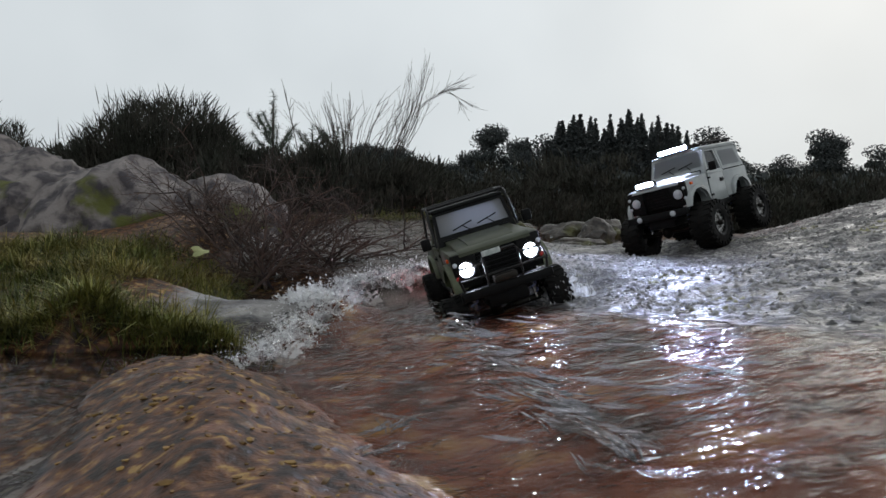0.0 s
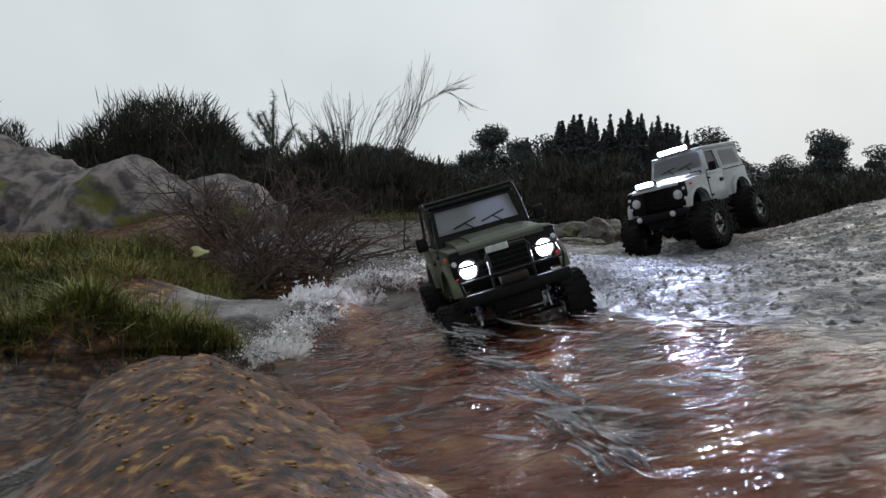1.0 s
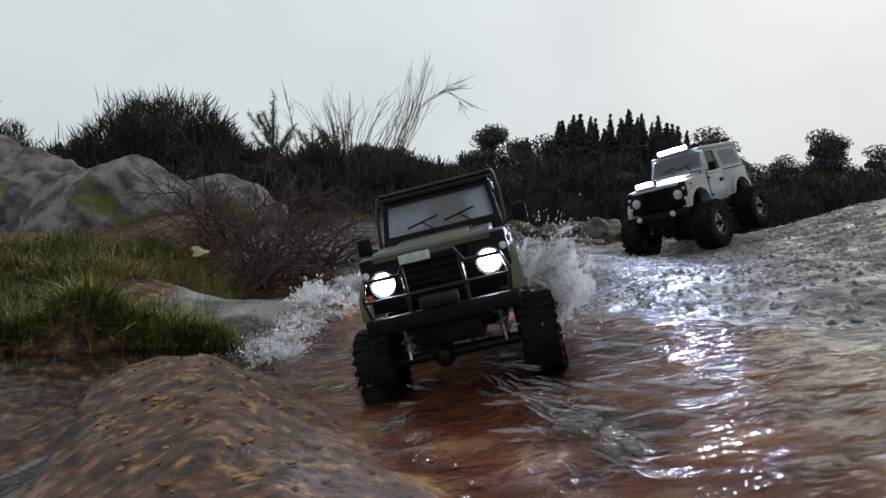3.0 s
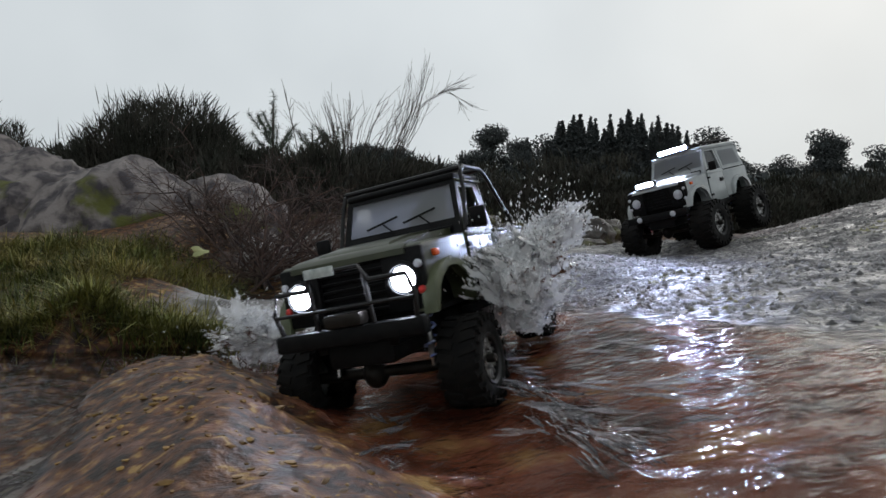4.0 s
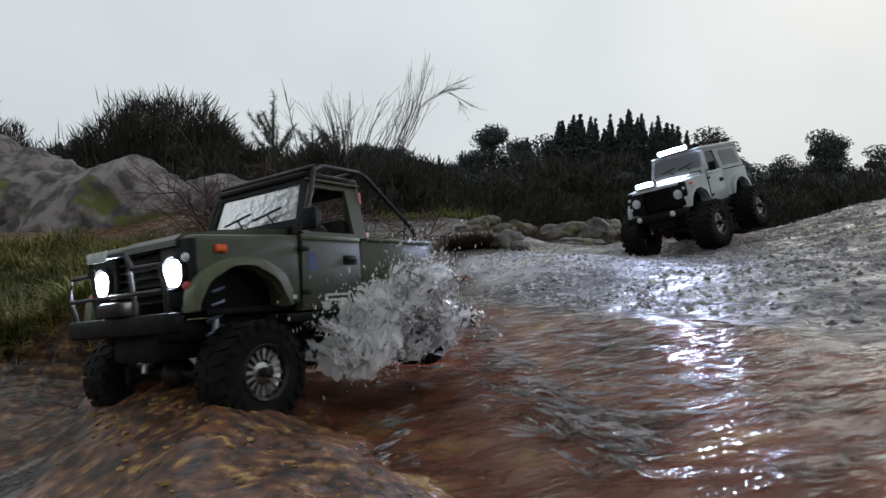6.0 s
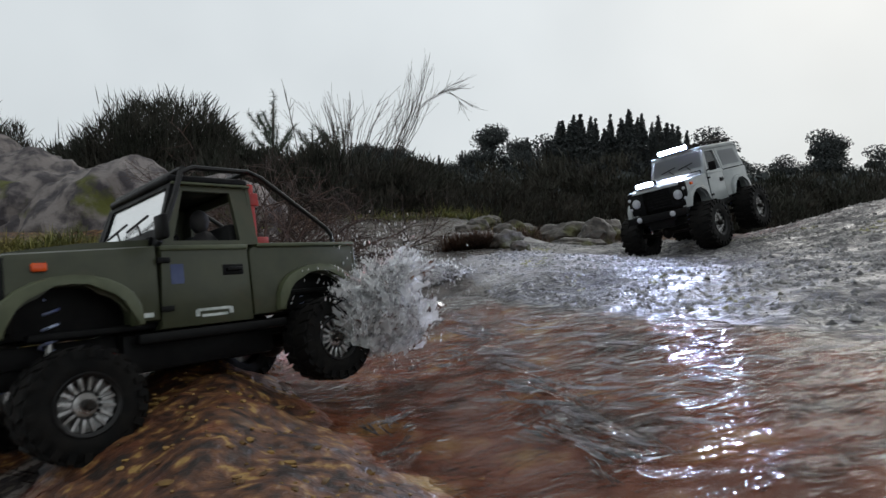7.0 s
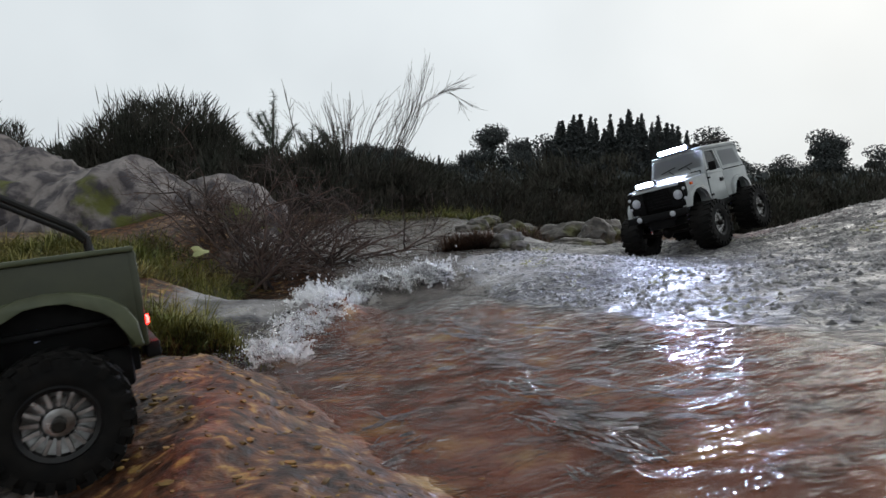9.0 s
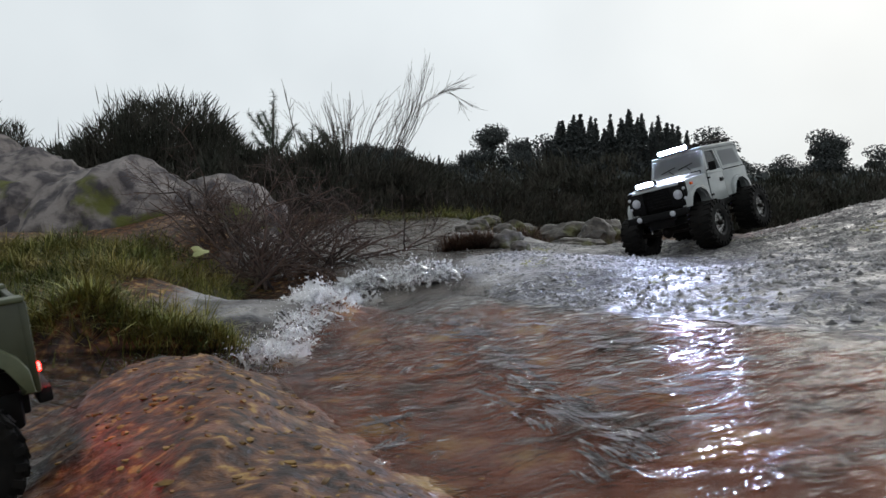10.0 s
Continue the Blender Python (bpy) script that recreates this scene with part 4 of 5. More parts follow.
        headlamp(root, s * 0.57, 0.60, lamps[0 if s < 0 else 1])
        tp("tail_lamp", add_box(bmesh.new(), -3.03, -2.975, s * 0.69, s * 0.755, 0.39, 0.455, 0.012), lit_tail, root, "lit red tail lamp")
        tp("rear_corner", add_box(bmesh.new(), -3.01, -2.95, s * 0.60, s * 0.795, 0.24, 0.93, 0.02), paint, root)
    # front
    for y0, y1 in ((-0.79, -0.36), (0.36, 0.79)):
        box("front_panel", 0.44, 0.525, y0, y1, 0.30, 0.885, black, 0.02)
    box("grille_back", 0.40, 0.45, -0.36, 0.36, 0.30, 0.86, black)
    for k in range(7):
        box("grille_slat", 0.44, 0.50, -0.35, 0.35, 0.36 + 0.075 * k, 0.385 + 0.075 * k, black, 0.006)
    bm = add_prism(bmesh.new(), [(0.55, 0.83), (0.545, 0.885), (0.50, 0.92), (0.40, 0.945), (-0.10, 1.005), (-0.70, 1.035), (-0.70, 0.93), (0.40, 0.85)], -0.63, 0.63, 0)
    bonnet = tp("bonnet", bm, paint, root)
    bm = add_prism(bmesh.new(), [(0.38, 0.94), (0.32, 0.975), (-0.10, 1.03), (-0.62, 1.06), (-0.66, 1.03)], -0.40, 0.40, 0)
    tp("bonnet_rise", bm, paint, bonnet)
    box("bumper", 0.60, 0.76, -0.80, 0.80, 0.10, 0.27, black, 0.03, label="black steel front bumper")
    for s in (-1, 1):
        box("bumper_mount", 0.30, 0.62, s * 0.38, s * 0.30, 0.12, 0.24, dark_metal)
    if not hard:
        hoop = [(0.70, -0.72, 0.26), (0.74, -0.76, 0.48), (0.74, -0.70, 0.66), (0.76, -0.34, 0.66), (0.78, -0.26, 0.80), (0.78, 0.26, 0.80), (0.76, 0.34, 0.66), (0.74, 0.70, 0.66), (0.74, 0.76, 0.48), (0.70, 0.72, 0.26)]
        tp("bull_bar", add_tube(bmesh.new(), hoop, 0.024, 8), steel_black, root, "black tubular bull bar")
        for s in (-1, 1):
            tp("bull_bar_post", add_tube(bmesh.new(), [(0.72, s * 0.30, 0.25), (0.77, s * 0.30, 0.72)], 0.022, 8), steel_black, root)
        tp("bull_bar_rail", add_tube(bmesh.new(), [(0.745, -0.74, 0.45), (0.755, 0.74, 0.45)], 0.018, 8), steel_black, root)
        box("number_plate", 0.795, 0.81, -0.30, 0.02, 0.76, 0.85, white_print, 0.004, label="plain pale front plate")
        winch = box("winch", 0.62, 0.80, -0.2, 0.2, 0.27, 0.40, dark_metal, 0.03, label="dark winch on the bumper")
        tp("winch_drum", add_tube(bmesh.new(), [(0.74, -0.17, 0.34), (0.74, 0.17, 0.34)], 0.055, 12), alloy, winch)
    else:
        for s in (-1, 1):
            tp("fog_lamp", add_lathe_x(0.755, s * 0.45, 0.19, 0.07), lens_dim, root, "small round bumper lamp")
    # cab
    front_o = [(-0.70, -0.76, 0.955), (-0.93, -0.70, 1.60), (-0.93, 0.70, 1.60), (-0.70, 0.76, 0.955)]
    front_i = [(-0.772, -0.68, 1.14), (-0.905, -0.64, 1.53), (-0.905, 0.64, 1.53), (-0.772, 0.68, 1.14)]
    screen = tp("windscreen_frame", add_ring(bmesh.new(), front_o, front_i, (-0.05, 0, 0)), paint if hard else black, root)
    bm = bmesh.new()
    bm.faces.new([bm.verts.new(Vector(p) + Vector((-0.02, 0, 0))) for p in front_i])
    tp("windscreen_pane", bm, screen_glass, screen, "wet windscreen with the sky's grey painted in")
    for y in (-0.36, 0.12):
        wp = add_tube(bmesh.new(), [(-0.735, y + 0.28, 1.12), (-0.77, y + 0.14, 1.24)], 0.010, 5)
        add_tube(wp, [(-0.752, y - 0.06, 1.20), (-0.79, y + 0.34, 1.29)], 0.013, 5)
        tp("wiper", wp, black, screen, "black windscreen wiper")
    for y in (-0.45, 0.45):
        box("scuttle_vent", -0.735, -0.70, y - 0.2, y + 0.2, 0.99, 1.06, black, 0.008)
    x_end = -2.90 if hard else -1.74
    roof = tp("roof", add_box(bmesh.new(), x_end, -0.90, -0.705, 0.705, 1.57, 1.655, 0.035, 3), paint if hard else black, root, "" if hard else "wet black cab roof")
    for s in (-1, 1):
        tp("gutter", add_box(bmesh.new(), x_end, -0.92, s * 0.69, s * 0.73, 1.555, 1.58, 0.006), paint if hard else edge, roof)
    if hard:
        box("rear_wall", -2.98, -2.90, -0.70, 0.70, 0.24, 1.57, paint)
        box("floor_pan", -2.9, 0.3, -0.66, 0.66, 0.22, 0.28, black)
    else:
        back_o = [(-1.70, -0.77, 0.955), (-1.70, -0.69, 1.58), (-1.70, 0.69, 1.58), (-1.70, 0.77, 0.955)]
        back_i = [(-1.70, -0.52, 1.06), (-1.70, -0.50, 1.48), (-1.70, 0.50, 1.48), (-1.70, 0.52, 1.06)]
        tp("cab_back", add_ring(bmesh.new(), back_o, back_i, (-0.04, 0, 0)), paint, root)
        box("cab_back_panel", -1.74, -1.70, -0.70, 0.70, 0.30, 0.955, paint)
        for s in (-1, 1):
            tp("rear_pillar", add_prism(bmesh.new(), [(-1.60, 0.955), (-1.60, 1.575), (-1.74, 1.575), (-1.74, 0.955)], s * 0.73, s * 0.785, 0, lambda z: s * lean(z)), paint, root)
        box("tub_floor", -2.96, -1.72, -0.68, 0.68, 0.42, 0.47, black)
        box("tailgate", -3.0, -2.95, -0.60, 0.60, 0.40, 0.93, paint)
        box("rear_plate", -3.02, -3.0, -0.25, 0.25, 0.55, 0.65, white_print, 0.004, label="plain pale rear plate")
        box("rear_bumper", -3.08, -2.98, -0.74, 0.74, 0.14, 0.26, black, 0.02)
        for x, z in ((-1.02, 1.70), (-1.70, 1.715)):
            tp("cage_cross_bar", add_tube(bmesh.new(), [(x, -0.76, z), (x, 0.76, z)], 0.030, 8), steel_black, root)
        jack = tp("jack", add_box(bmesh.new(), -1.88, -1.82, 0.50, 0.57, 0.90, 1.64, 0.01), red_paint, root, "red upright jack behind the cab")
        tp("jack_foot", add_box(bmesh.new(), -1.98, -1.80, 0.46, 0.62, 0.96, 1.06, 0.01), red_paint, jack)
        tp("jack_head", add_box(bmesh.new(), -1.92, -1.80, 0.49, 0.59, 1.40, 1.54, 0.01), red_paint, jack)
        # decals: plain bars where the writing cannot be read
        for k, (x0, x1, z0, z1) in enumerate(((-1.36, -1.02, 0.33, 0.355), (-1.32, -1.06, 0.275, 0.30), (-1.38, -1.34, 0.285, 0.345), (-1.04, -1.0, 0.285, 0.345))):
            box("decal", x0, x1, 0.793, 0.7985, z0, z1, white_print, 0, label="pale bar of door lettering")
        box("decal", -0.92, -0.80, 0.793, 0.7985, 0.60, 0.78, blue_print, 0, label="dark blue door badge")
        box("decal", -0.62, -0.52, 0.787, 0.7945, 0.32, 0.36, white_print, 0, label="pale bar of wing lettering")
        # inside the cab
        box("seat", -1.55, -1.15, 0.12, 0.62, 0.55, 0.72, cab_inside, 0.04)
        box("seat", -1.55, -1.15, -0.62, -0.12, 0.55, 0.72, cab_inside, 0.04)
        box("seat_back", -1.64, -1.52, -0.60, 0.60, 0.6, 1.2, cab_inside, 0.04)
        box("dashboard", -0.95, -0.74, -0.68, 0.68, 0.78, 1.0, cab_inside, 0.04)
        box("floor_pan", -1.7, 0.3, -0.66, 0.66, 0.22, 0.28, black)
        bm = bmesh.new()
        add_blob(bm, (-1.38, 0.34, 0.92), 0.15, 0.2, 0.26, 0.1, 1, 2)
        add_blob(bm, (-1.36, 0.34, 1.26), 0.10, 0.10, 0.13, 0.05, 1, 2)
        tp("dummy", bm, dummy_mat, root, "dark plain driver dummy")
        sw = add_lathe(bmesh.new(), [(0.15, -0.012), (0.165, 0), (0.15, 0.012), (0.135, 0)], 18)
        sw.transform(Matrix.Translation((-1.02, 0.34, 0.98)) @ Matrix.Rotation(1.1, 4, "Y") @ Matrix.Rotation(math.pi / 2, 4, "X"))
        tp("steering_wheel", sw, black, root)
    # solid black blocks added so that the wheel arches look dark inside
    box("inner_body_fill", -0.66, 0.40, -0.56, 0.56, 0.24, 0.90, black, 0.03, label="black inner body block added to darken the arches")
    for s in (-1, 1):
        box("wheel_box", -2.93, -1.95, s * 0.36, s * 0.60, 0.24, 0.72, black, 0.03, label="black rear wheel box added to darken the arch")
    # chassis
    for s in (-1, 1):
        tp("chassis_rail", add_box(bmesh.new(), -2.95, 0.6, s * 0.34, s * 0.44, 0.02, 0.20, 0.015), black, root, "black chassis rail")
        for x, z in ((0.05, zf), (-2.40, zr)):
            shock = tp("shock", add_tube(bmesh.new(), [(x + 0.12, s * 0.55, z + 0.02), (x + 0.02, s * 0.50, 0.62)], 0.035, 8), alloy, root, "alloy shock absorber")
            coil = [(x + 0.105 - 0.07 * k / 48 + 0.07 * math.cos(k * 0.8), s * 0.545 - s * 0.03 * k / 48 + 0.07 * math.sin(k * 0.8), z + 0.12 + (0.56 - z - 0.12) * k / 48) for k in range(49)]
            tp("spring", add_tube(bmesh.new(), coil, 0.014, 5), blue_steel, shock, "pale blue coil spring")
    for x, z in ((0.05, zf), (-2.40, zr)):
        ax = add_tube(bmesh.new(), [(x, -track, z), (x, track, z)], 0.06, 10)
        add_blob(ax, (x, -0.18, z), 0.17, 0.13, 0.17, 0.03, 1, 2)
        tp("axle", ax, dark_metal, root, "dark metal axle with differential")
    # three black blocks added to stand in for the shade under the body
    box("belly_fill", -1.95, -0.42, -0.58, 0.58, -0.16, 0.20, black, 0.05, label="black block added as shade under the belly")
    box("nose_fill", -0.25, 0.58, -0.36, 0.36, -0.14, 0.14, black, 0.04, label="black block added as shade under the nose")
    box("tail_fill", -2.90, -2.62, -0.50, 0.50, -0.08, 0.24, black, 0.04, label="black block added as shade under the tail")
    tp("gearbox", add_box(bmesh.new(), -1.6, -0.5, -0.25, 0.25, -0.05, 0.25, 0.04), dark_metal, root)
    wheels = []
    for x, z in ((0.05, zf), (-2.40, zr)):
        for s in (-1, 1):
            wheels.append(wheel(root, x * K, s * track * K, z * K, r, s))
    return root, wheels


def add_lathe_x(x, y, z, r):
    bm = bmesh.new()
    add_lathe(bm, [(r, -0.01), (r, 0.02), (r * 0.7, 0.035), (r * 0.1, 0.04)], 18)
    bm.transform(Matrix.Translation((x, y, z)) @ Matrix.Rotation(-math.pi / 2, 4, "Z"))
    return bm


pickup, pickup_wheels = truck("model_pickup", olive, olive_edge, False, -0.30, -0.10, 0.052, (lit_head, lit_head), 0.90)
tagged(pickup, "matt olive green model pickup truck with roll cage, wading the stream", "model truck")
wagon, wagon_wheels = truck("model_wagon", cream, cream, True, -0.28, -0.22, 0.067, (lens_dim, lens_dim), 0.95)
tagged(wagon, "cream hardtop model off-road wagon with lit lamps, parked on the rock", "model truck")
wagon.matrix_world = pose(0.679, 1.80, 0.306, 9.1, 10.8, -138.4)
def lamp_bar(name, x, y0, y1, z0, z1, count, label):
    """A lamp bar: a hooded black housing with a row of flat lit lenses; the hood is added to block light."""
    bm = add_box(bmesh.new(), x - 0.12, x, y0, y1, z0, z1, 0.015)
    # lips added to keep the lamps' light off the windscreen
    for low, high in ((z0 - 0.012, z0 + 0.008), (z1 - 0.008, z1 + 0.012)):
        add_box(bm, x - 0.02, x + 0.07, y0, y1, low, high, 0.004)
    housing = tp(name, bm, black, wagon, label)
    for k in range(count):
        w = (y1 - y0 - 0.04) / count
        at = y0 + 0.02 + w * k
        tp("lens", add_box(bmesh.new(), x + 0.002, x + 0.03, at + 0.015, at + w - 0.015, z0 + 0.02, z1 - 0.02, 0.012), lit_bar, housing, "bright lit white lamp lens")
    return housing


lamp_bar("roof_lamp_bar", -0.86, -0.46, 0.40, 1.67, 1.80, 4, "black roof lamp bar with added light-blocking lips")
lamp_bar("bonnet_lamp_bar", 0.50, -0.50, 0.02, 0.955, 1.08, 2, "black lamp bar on the bonnet's front edge")
rack = tp("roof_rack", add_tube(bmesh.new(), [(-1.15, -0.66, 1.74), (-2.78, -0.66, 1.74), (-2.78, 0.66, 1.74), (-1.15, 0.66, 1.74)], 0.022, 6), black, wagon, "black tubular roof rack")
rope = bmesh.new()
rr = random.Random(5)
for k in range(46):
    a = k * 0.42
    add_blob(rope, (-2.25 + (0.38 + 0.05 * rr.random()) * math.cos(a), 0.12 + 0.42 * math.sin(a), 1.74 + 0.05 * rr.random()), 0.07, 0.07, 0.06, 0.3, 2, 1, k)
tp("rope_coil", rope, dark_metal, wagon, "dark coiled rope on the roof")
strap = bmesh.new()
for k in range(16):
    add_blob(strap, (-2.80 - 0.012 * k, 0.55, 1.72 - 0.03 * k), 0.05, 0.05, 0.04, 0.3, 2, 1, k)
tp("rope_end", strap, dark_metal, wagon, "dark rope hanging down the back")

# beams of the wagon's lit lamps
for nm, at, power, cone in (("roof_beam", (-0.74, 0.0, 1.75), 9.0, 100), ("bonnet_beam", (0.62, -0.24, 1.02), 1.5, 90)):
    lamp = new(nm, bpy.data.lights.new(nm, "SPOT"))
    lamp.data.energy, lamp.data.spot_size, lamp.data.spot_blend, lamp.data.shadow_soft_size, lamp.data.color = power, radians(cone), 0.6, 0.03, (0.62, 0.71, 1.0)
    eye = wagon.matrix_world @ (Vector(at) * K)
    lamp.matrix_world = look(eye, wagon.matrix_world @ (Vector((at[0] + 3, at[1], at[2] - 0.4)) * K))


# ---- foam, ripples and splash: rigid pieces of water that move ----
def add_strand(verts, faces, c, d, w):
    """A drawn-out bead of water: a four-sided spindle along d, w thick."""
    u = d.cross(Vector((0.3, 0.5, 0.8)))
    u = (u if u.length > 1e-6 else Vector((1, 0, 0))).normalized() * w
    v = d.cross(u).normalized() * w
    b = len(verts)
    m = c + d * 0.35
    verts += [c, m + u, m + v, m - u, m - v, c + d]
    for k in range(4):
        q = b + 1 + k, b + 1 + (k + 1) % 4
        faces += [(b, q[1], q[0]), (b + 5, q[0], q[1])]


def splash_mesh(name, size, seed, tall, strands, mat, sheets=3):
    """Thrown water: torn bowed sheets full of holes, strands drawn along them, and loose drops at the fringe."""
    r = random.Random(seed)
    verts, faces, kinds_of = [], [], []
    for k in range(sheets):
        m = Euler((r.gauss(0, 0.35), r.gauss(0, 0.35), r.gauss(0, 0.7))).to_matrix()
        c0 = Vector((r.gauss(0, 0.25), r.gauss(0, 0.16), r.gauss(0, 0.12) * tall)) * size
        wide, high, bow, o = size * r.uniform(0.6, 0.95), size * tall * r.uniform(0.75, 1.1), r.uniform(0.2, 0.5), Vector((seed * 1.3, k * 5.7, 0))

        def at(u, v):
            w = noise.noise(Vector((u * 1.7, v * 1.7, 0)) + o)
            q = noise.noise(Vector((u * 5, v * 4, 3)) + o)
            return m @ Vector((wide * u * (0.75 + 0.35 * v + 0.2 * w), size * (bow * v * v + 0.40 * w + 0.15 * q), high * (v - 0.35 + 0.25 * w - 0.3 * v * u * u))) + c0
        nu, nv = 44, 32
        index_at = {}
        for i in range(nu):
            for j in range(nv):
                u, v = 2 * (i + 0.5) / nu - 1, (j + 0.5) / nv
                torn = noise.noise(Vector((u * 4.2, v * 2.6, 8)) + o) + 0.6 * noise.noise(Vector((u * 10, v * 6, 5)) + o)
                if torn > 0.42 - 0.8 * max(abs(u), v) ** 3:
                    continue
                quad = []
                for a, b in ((i, j), (i + 1, j), (i + 1, j + 1), (i, j + 1)):
                    if (a, b) not in index_at:
                        index_at[(a, b)] = len(verts)
                        verts.append(at(2 * a / nu - 1, b / nv))
                    quad.append(index_at[(a, b)])
                faces.append(quad)
        kinds_of += [1] * (len(faces) - len(kinds_of))
        for q in range(strands // sheets):
            u, v = r.uniform(-1, 1), r.random() ** 0.8
            p = at(u, v)
            d = at(u + r.gauss(0, 0.05), v + 0.12) - p
            d = d * r.uniform(0.1, 0.7) + Vector((r.gauss(0, 1), r.gauss(0, 1), r.gauss(0, 1))) * size * 0.05
            p += Vector((r.gauss(0, 1), r.gauss(0, 1), r.gauss(0, 1))) * size * 0.045
            add_strand(verts, faces, p, d, size * (0.009 + 0.034 * r.random() ** 3))
        kinds_of += [0] * (len(faces) - len(kinds_of))
    for k in range(strands // 3):
        p = Vector((r.gauss(0, 0.75), r.gauss(0, 0.4), r.gauss(0.35, 0.5) * tall)) * size
        add_strand(verts, faces, p, Vector((r.gauss(0, 0.2), r.gauss(0, 0.2), 1)) * size * r.uniform(0.03, 0.13), size * (0.008 + 0.022 * r.random() ** 2))
    kinds_of += [0] * (len(faces) - len(kinds_of))
    ob = raw(name, verts, faces, mat, smooth_faces=True)
    ob.data.materials.append(sheet_mat)
    ob.data.polygons.foreach_set("material_index", kinds_of)
    return ob


MOVES = []
rng = random.Random(23)
PATH = ((0.02, 1.70), (-0.08, 1.77), (-0.18, 1.79), (-0.27, 1.80), (-0.30, 1.62), (-0.298, 1.44), (-0.29, 1.23), (-0.285, 1.08), (-0.295, 0.97))
foam_base = [splash_mesh("foam", 0.055, 100 + k, 0.55, 130, foam_mat, 3) for k in range(5)]
count = 0
for k in range(72):
    u = (k + rng.random() * 0.9) / 72 * (len(PATH) - 1)
    i = min(int(u), len(PATH) - 2)
    f = u - i
    wide = 0.055 * (1 - u / 9.0) + 0.010
    x = PATH[i][0] + f * (PATH[i + 1][0] - PATH[i][0]) + rng.uniform(-wide, wide)
    y = PATH[i][1] + f * (PATH[i + 1][1] - PATH[i][1]) + rng.uniform(-wide, wide) * 0.6
    ob = foam_base[k] if k < 5 else share("foam", foam_base[k % 5], None, Matrix())
    s = rng.uniform(0.32, 0.95) * (1.0 + 0.6 * smooth(1.2, 1.7, y))
    ob.scale = (s, s, s)
    tagged(ob, "white foaming water tumbling over the rock ledge", "foam", "foam in the cascade", "stuff")
    z = max(water_level(x, y), bed(x, y)) + 0.008
    ob.location = (x, y, z)
    MOVES.append((ob, x, y, z, rng.uniform(0, 360), 0.010, rng.uniform(0, 6), rng.uniform(7, 11)))

crest_base = []
for k in range(4):
    bm = bmesh.new()
    r = random.Random(200 + k)
    for q in range(5):
        add_blob(bm, (r.gauss(0, 0.010), r.gauss(0, 0.006), 0), r.uniform(0.010, 0.026), r.uniform(0.0004, 0.0010), 0.0012, 0.2, 1.8, 2, q + k * 7, Euler((0, 0, r.gauss(0, 0.15))).to_matrix())
    crest_base.append(part("ripple", bm, crest_mat, sharp=0))
spots = []
for k in range(120):                                                        # along the shear wave
    f = rng.random()
    spots.append((0.01 + 0.13 * f + rng.gauss(0, 0.02), 1.08 - 0.64 * f, rng.gauss(-68, 14)))
for k in range(34):                                                        # chop in the near channel
    spots.append((rng.gauss(-0.055, 0.035), rng.uniform(0.42, 0.85), rng.gauss(70, 25)))
for k in range(80):                                                        # flat ripples in the pool, half of them set where the lamps glint
    y = rng.uniform(0.5, 1.05)
    x = rng.uniform(0.06, float(np.interp(y, EDGE_Y, EDGE_X)) - 0.05)
    x = x if k % 2 else y * rng.gauss(0.375, 0.06)
    spots.append((x, y, rng.gauss(-4, 10)))
for k, (x, y, turn) in enumerate(spots):
    ob = crest_base[k] if k < 4 else share("ripple", crest_base[k % 4], None, Matrix())
    s = rng.uniform(0.5, 1.2)
    ob.scale = (s, s, s)
    tagged(ob, "thin ripple crest on the stream, whitened as a painted glint", "ripple", "ripples on the stream")
    z = water_level(x, y) + 0.0005
    ob.location = (x, y, z)
    MOVES.append((ob, x, y, z, turn, 0.012, rng.uniform(0, 6), rng.uniform(4, 8)))

splashes = []
for k in range(26):
    ob = splash_mesh("splash", rng.uniform(0.038, 0.062), 300 + k, rng.uniform(0.8, 1.3) if k < 18 else 0.65, 240, splash_mat, 4)
    tagged(ob, "white burst of water thrown up along the pickup's side", "splash", "splashes at the pickup", "stuff")
    splashes.append(ob)


# ---- what moves ----
PICKUP = [
    (0.0, pose(0.120, 1.258, 0.136, 17.3, 3.3, -82.2)),
    (1.0, pose(0.116, 1.067, 0.137, 16.3, -0.2, -83.2)),
    (1.5, pose(0.104, 0.989, 0.134, 15.4, 1.0, -84.3)),
    (2.5, pose(0.042, 0.851, 0.126, 15.3, -0.5, -93.0)),
    (3.8, pose(-0.042, 0.740, 0.115, 10.0, 2.9, -108.2)),
    (4.1, pose(-0.078, 0.726, 0.109, 11.1, 3.8, -114.3)),
    (4.5, pose(-0.129, 0.720, 0.106, 12.3, 4.3, -121.1)),
    (5.0, pose(-0.176, 0.703, 0.108, 11.4, 3.1, -125.1)),
    (5.5, pose(-0.216, 0.691, 0.118, 3.9, -1.1, -122.4)),
    (6.8, pose(-0.387, 0.644, 0.105, 12.7, -1.0, -128.9)),
    (7.0, pose(-0.407, 0.626, 0.098, 8.8, 1.1, -130.7)),
    (7.5, pose(-0.477, 0.579, 0.089, -2.0, 5.8, -137.5)),
    (8.0, pose(-0.522, 0.543, 0.083, -4.8, 9.6, -142.6)),
    (8.5, pose(-0.558, 0.473, 0.079, -1.0, 8.4, -148.3)),
    (9.0, pose(-0.587, 0.416, 0.059, 0.7, 8.5, -149.2)),
    (9.5, pose(-0.622, 0.388, 0.038, 0.2, 9.1, -144.0)),
    (10.0, pose(-0.668, 0.378, 0.017, -1.0, 8.8, -140.0))]


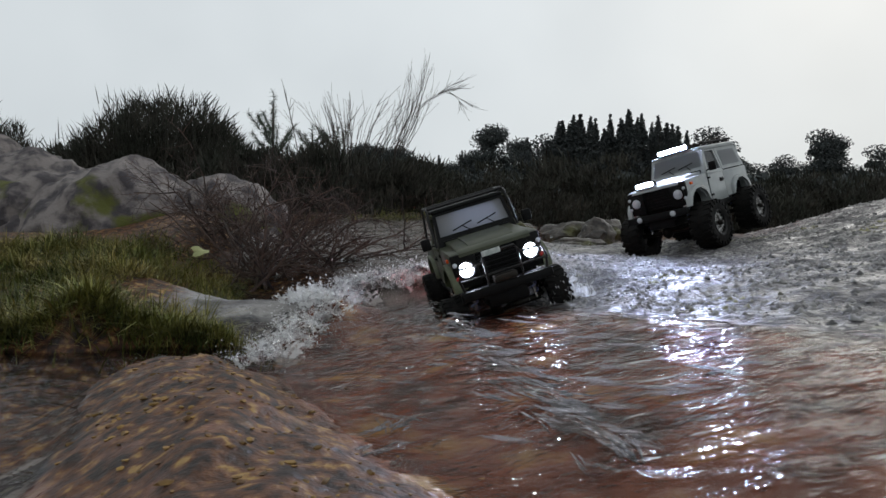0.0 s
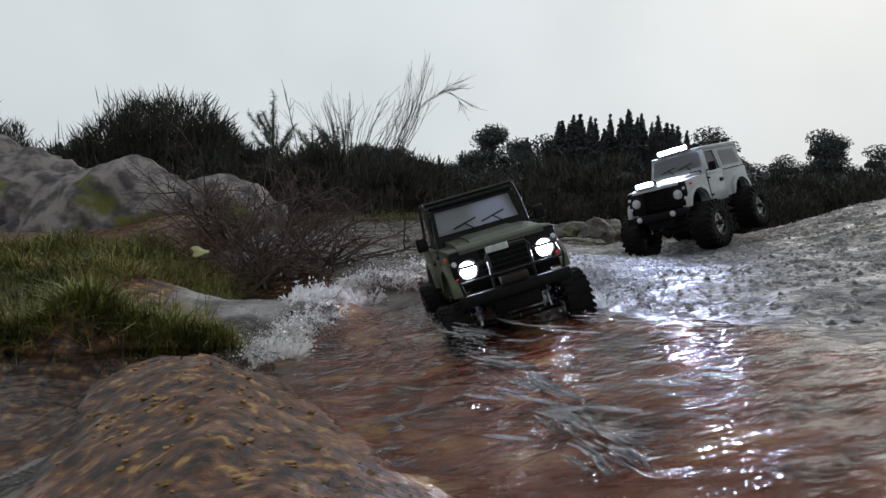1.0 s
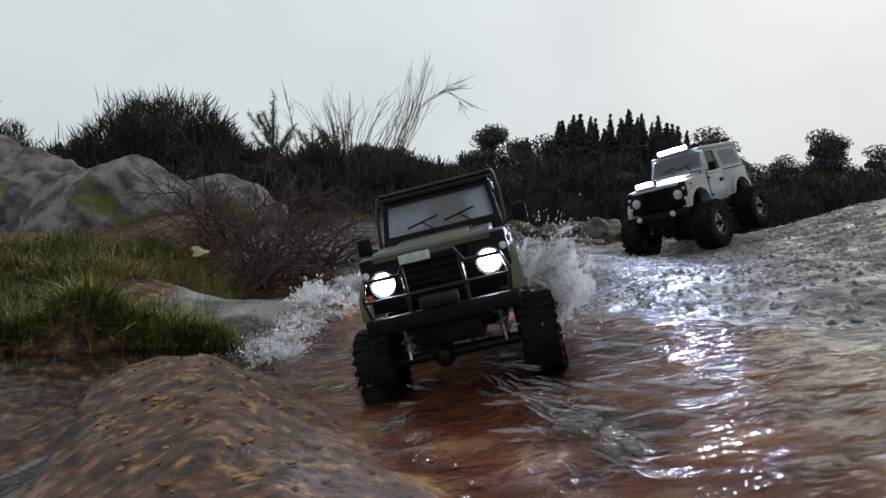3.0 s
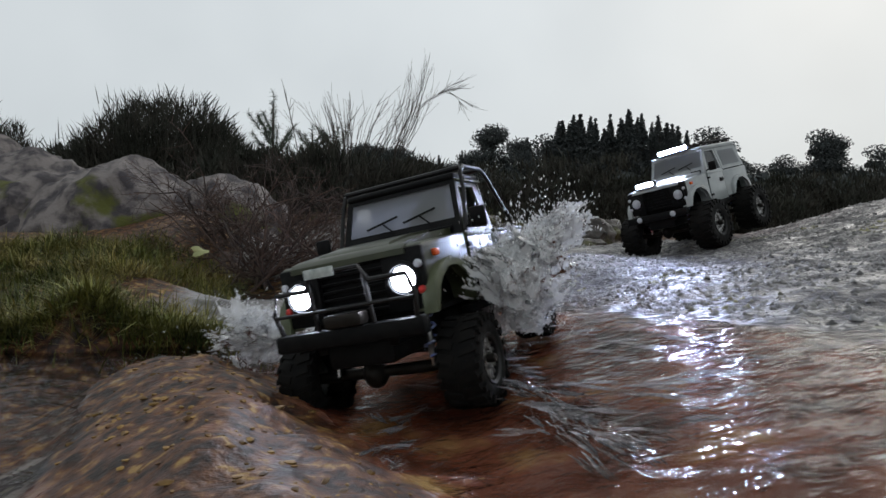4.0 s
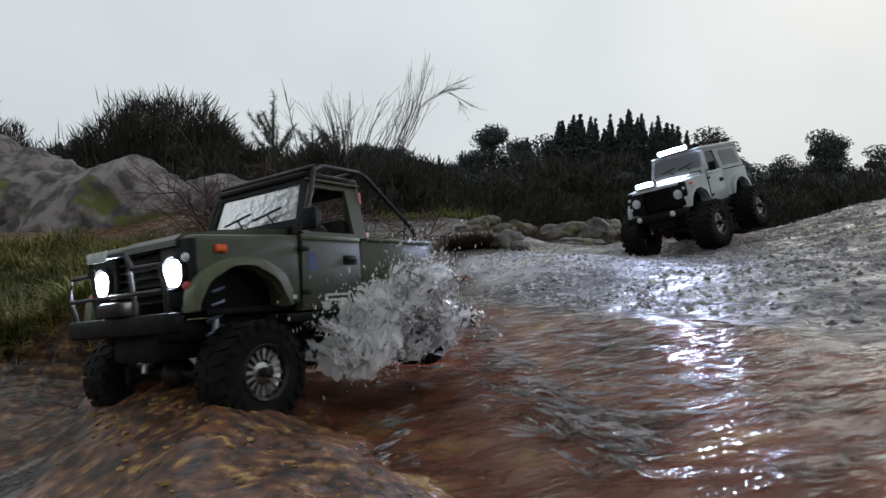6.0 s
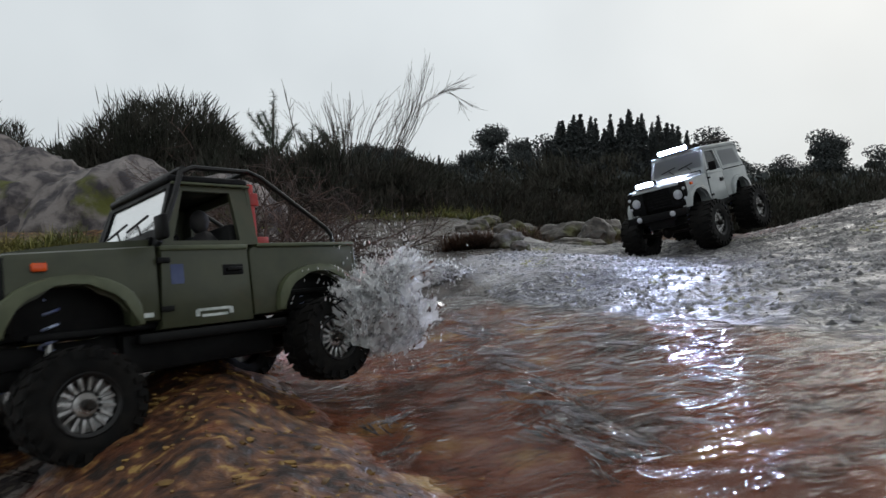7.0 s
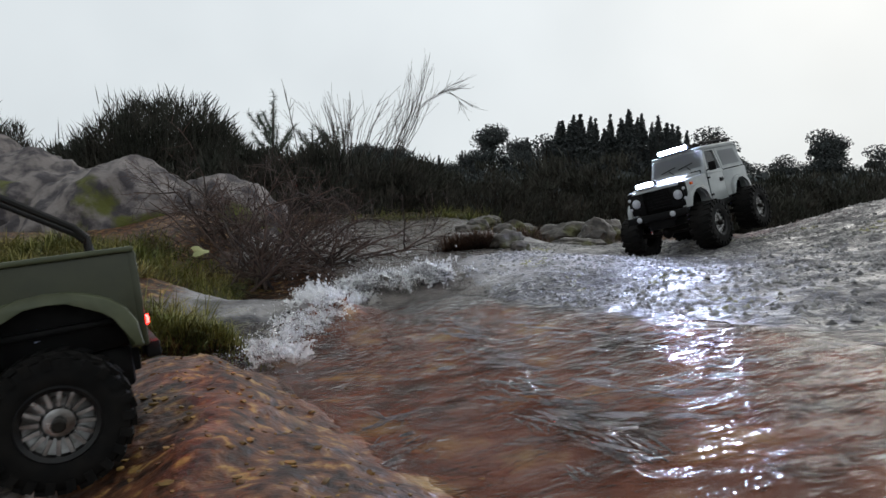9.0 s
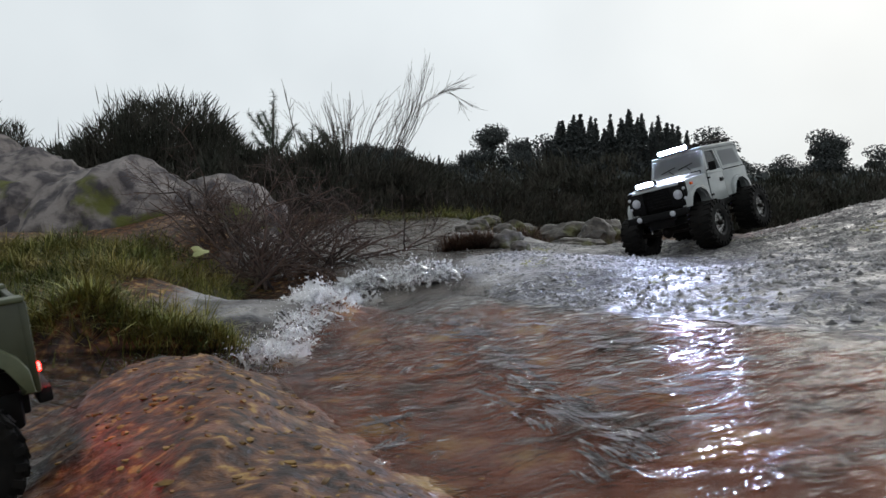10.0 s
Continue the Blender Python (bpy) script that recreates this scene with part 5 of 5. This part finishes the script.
def pickup_at(t):
    """The pickup's pose between its rows."""
    for (a, m), (b, n) in zip(PICKUP, PICKUP[1:]):
        if t <= b:
            return m.lerp(n, max(0.0, (t - a) / (b - a)))
    return PICKUP[-1][1]


def motions():
    walk(pickup, PICKUP)
    # wheels turn by the way covered
    rows, gone, last = [], 0.0, PICKUP[0][1].translation
    for k in range(81):
        p = pickup_at(k / 8).translation
        gone += (p - last).length
        last = p
        rows.append((k / 8, gone / 0.052))
    for w in pickup_wheels:
        at = Matrix.Translation(w.location)
        walk(w, [(t, at @ Matrix.Rotation(a, 4, "Y")) for t, a in rows])
    for ob, x, y, z, turn, amp, phase, speed in MOVES:
        rows = []
        for k in range(41):
            t = k / 4
            a = phase + speed * t
            rows.append((t, pose(x + amp * math.sin(a), y + amp * 1.2 * math.sin(a * 0.83 + 1), z + 0.25 * amp * math.sin(a * 1.31), 6 * math.sin(a), 6 * math.cos(a * 1.1), turn + 10 * math.sin(a * 0.7))))
        walk(ob, rows)
    r = random.Random(8)
    for k, ob in enumerate(splashes):
        front = k >= 18
        u, v, ph = r.uniform(-1, 1), r.random(), r.uniform(0, 6)
        turn = r.uniform(0, 360)
        rows = []
        for q in range(68):
            t = min(10.0, q * 0.15)
            m = pickup_at(min(t, 7.7))
            a = ph + 9 * t
            if front:
                # the surge pushed out ahead runs down the side channel
                x = float(np.interp(t, (0, 3.3, 3.9, 4.2, 4.5, 5.0, 10), (-0.22, -0.22, -0.235, -0.29, -0.37, -0.45, -0.48))) + u * float(np.interp(t, (3.5, 3.9, 4.5), (0.03, 0.05, 0.10)))
                p = Vector((x, 0.93 - 0.12 * smooth(3.9, 4.6, t) + 0.07 * (v - 0.5), 0))
                h = float(np.interp(t, (0, 3.0, 3.6, 3.9, 4.2, 4.6, 5.2, 5.6, 10), (-0.14, -0.14, -0.02, 0.05, 0.015, -0.01, -0.035, -0.14, -0.14))) * (0.5 + v if 3.5 < t < 4.8 else 1)
            else:
                x = float(np.interp(t, (0, 2.2, 3.8, 4.4, 5.4, 6.8, 7.7), (-0.2, -0.4, -0.75, -1.10, -0.90, -2.85, -3.15)))
                x += u * float(np.interp(t, (0, 2.5, 3.8, 4.4, 5.4, 6.6, 7.7), (0.5, 0.5, 0.4, 0.8, 1.25, 0.35, 0.4)))
                fling = smooth(3.5, 3.9, t) * smooth(5.1, 4.5, t) * smooth(0.55, 0.95, v)
                x -= 0.6 * fling
                y = 1.05 + 0.16 * math.sin(ph) + 0.3 * fling
                h = 0.13 * float(np.interp(t, (0, 2.0, 2.6, 3.8, 4.2, 5.0, 5.8, 6.8, 7.4, 7.9, 8.3, 10), (-0.3, -0.1, 0.55, 1.25, 1.2, 0.9, 0.75, 0.95, 0.9, 0.12, -0.1, -0.1))) * (0.1 + 0.9 * v)
                p = m @ (Vector((x, y, 0)) * K)
                back = smooth(7.9, 8.9, t)
                p = p.lerp(Vector((-0.29 + 0.03 * u, 1.0 + 0.35 * v, 0)), back)
                h = h * (1 - back) - 0.14 * back
            low = max(water_level(p.x, p.y), bed(p.x, p.y)) + 0.012
            rows.append((t, pose(p.x + 0.006 * math.sin(a), p.y + 0.006 * math.cos(a * 0.9), low + h + 0.006 * math.sin(a * 1.2), 10 * math.sin(a), 10 * math.cos(a), turn + 25 * math.sin(a * 0.4))))
        walk(ob, rows)


motions()
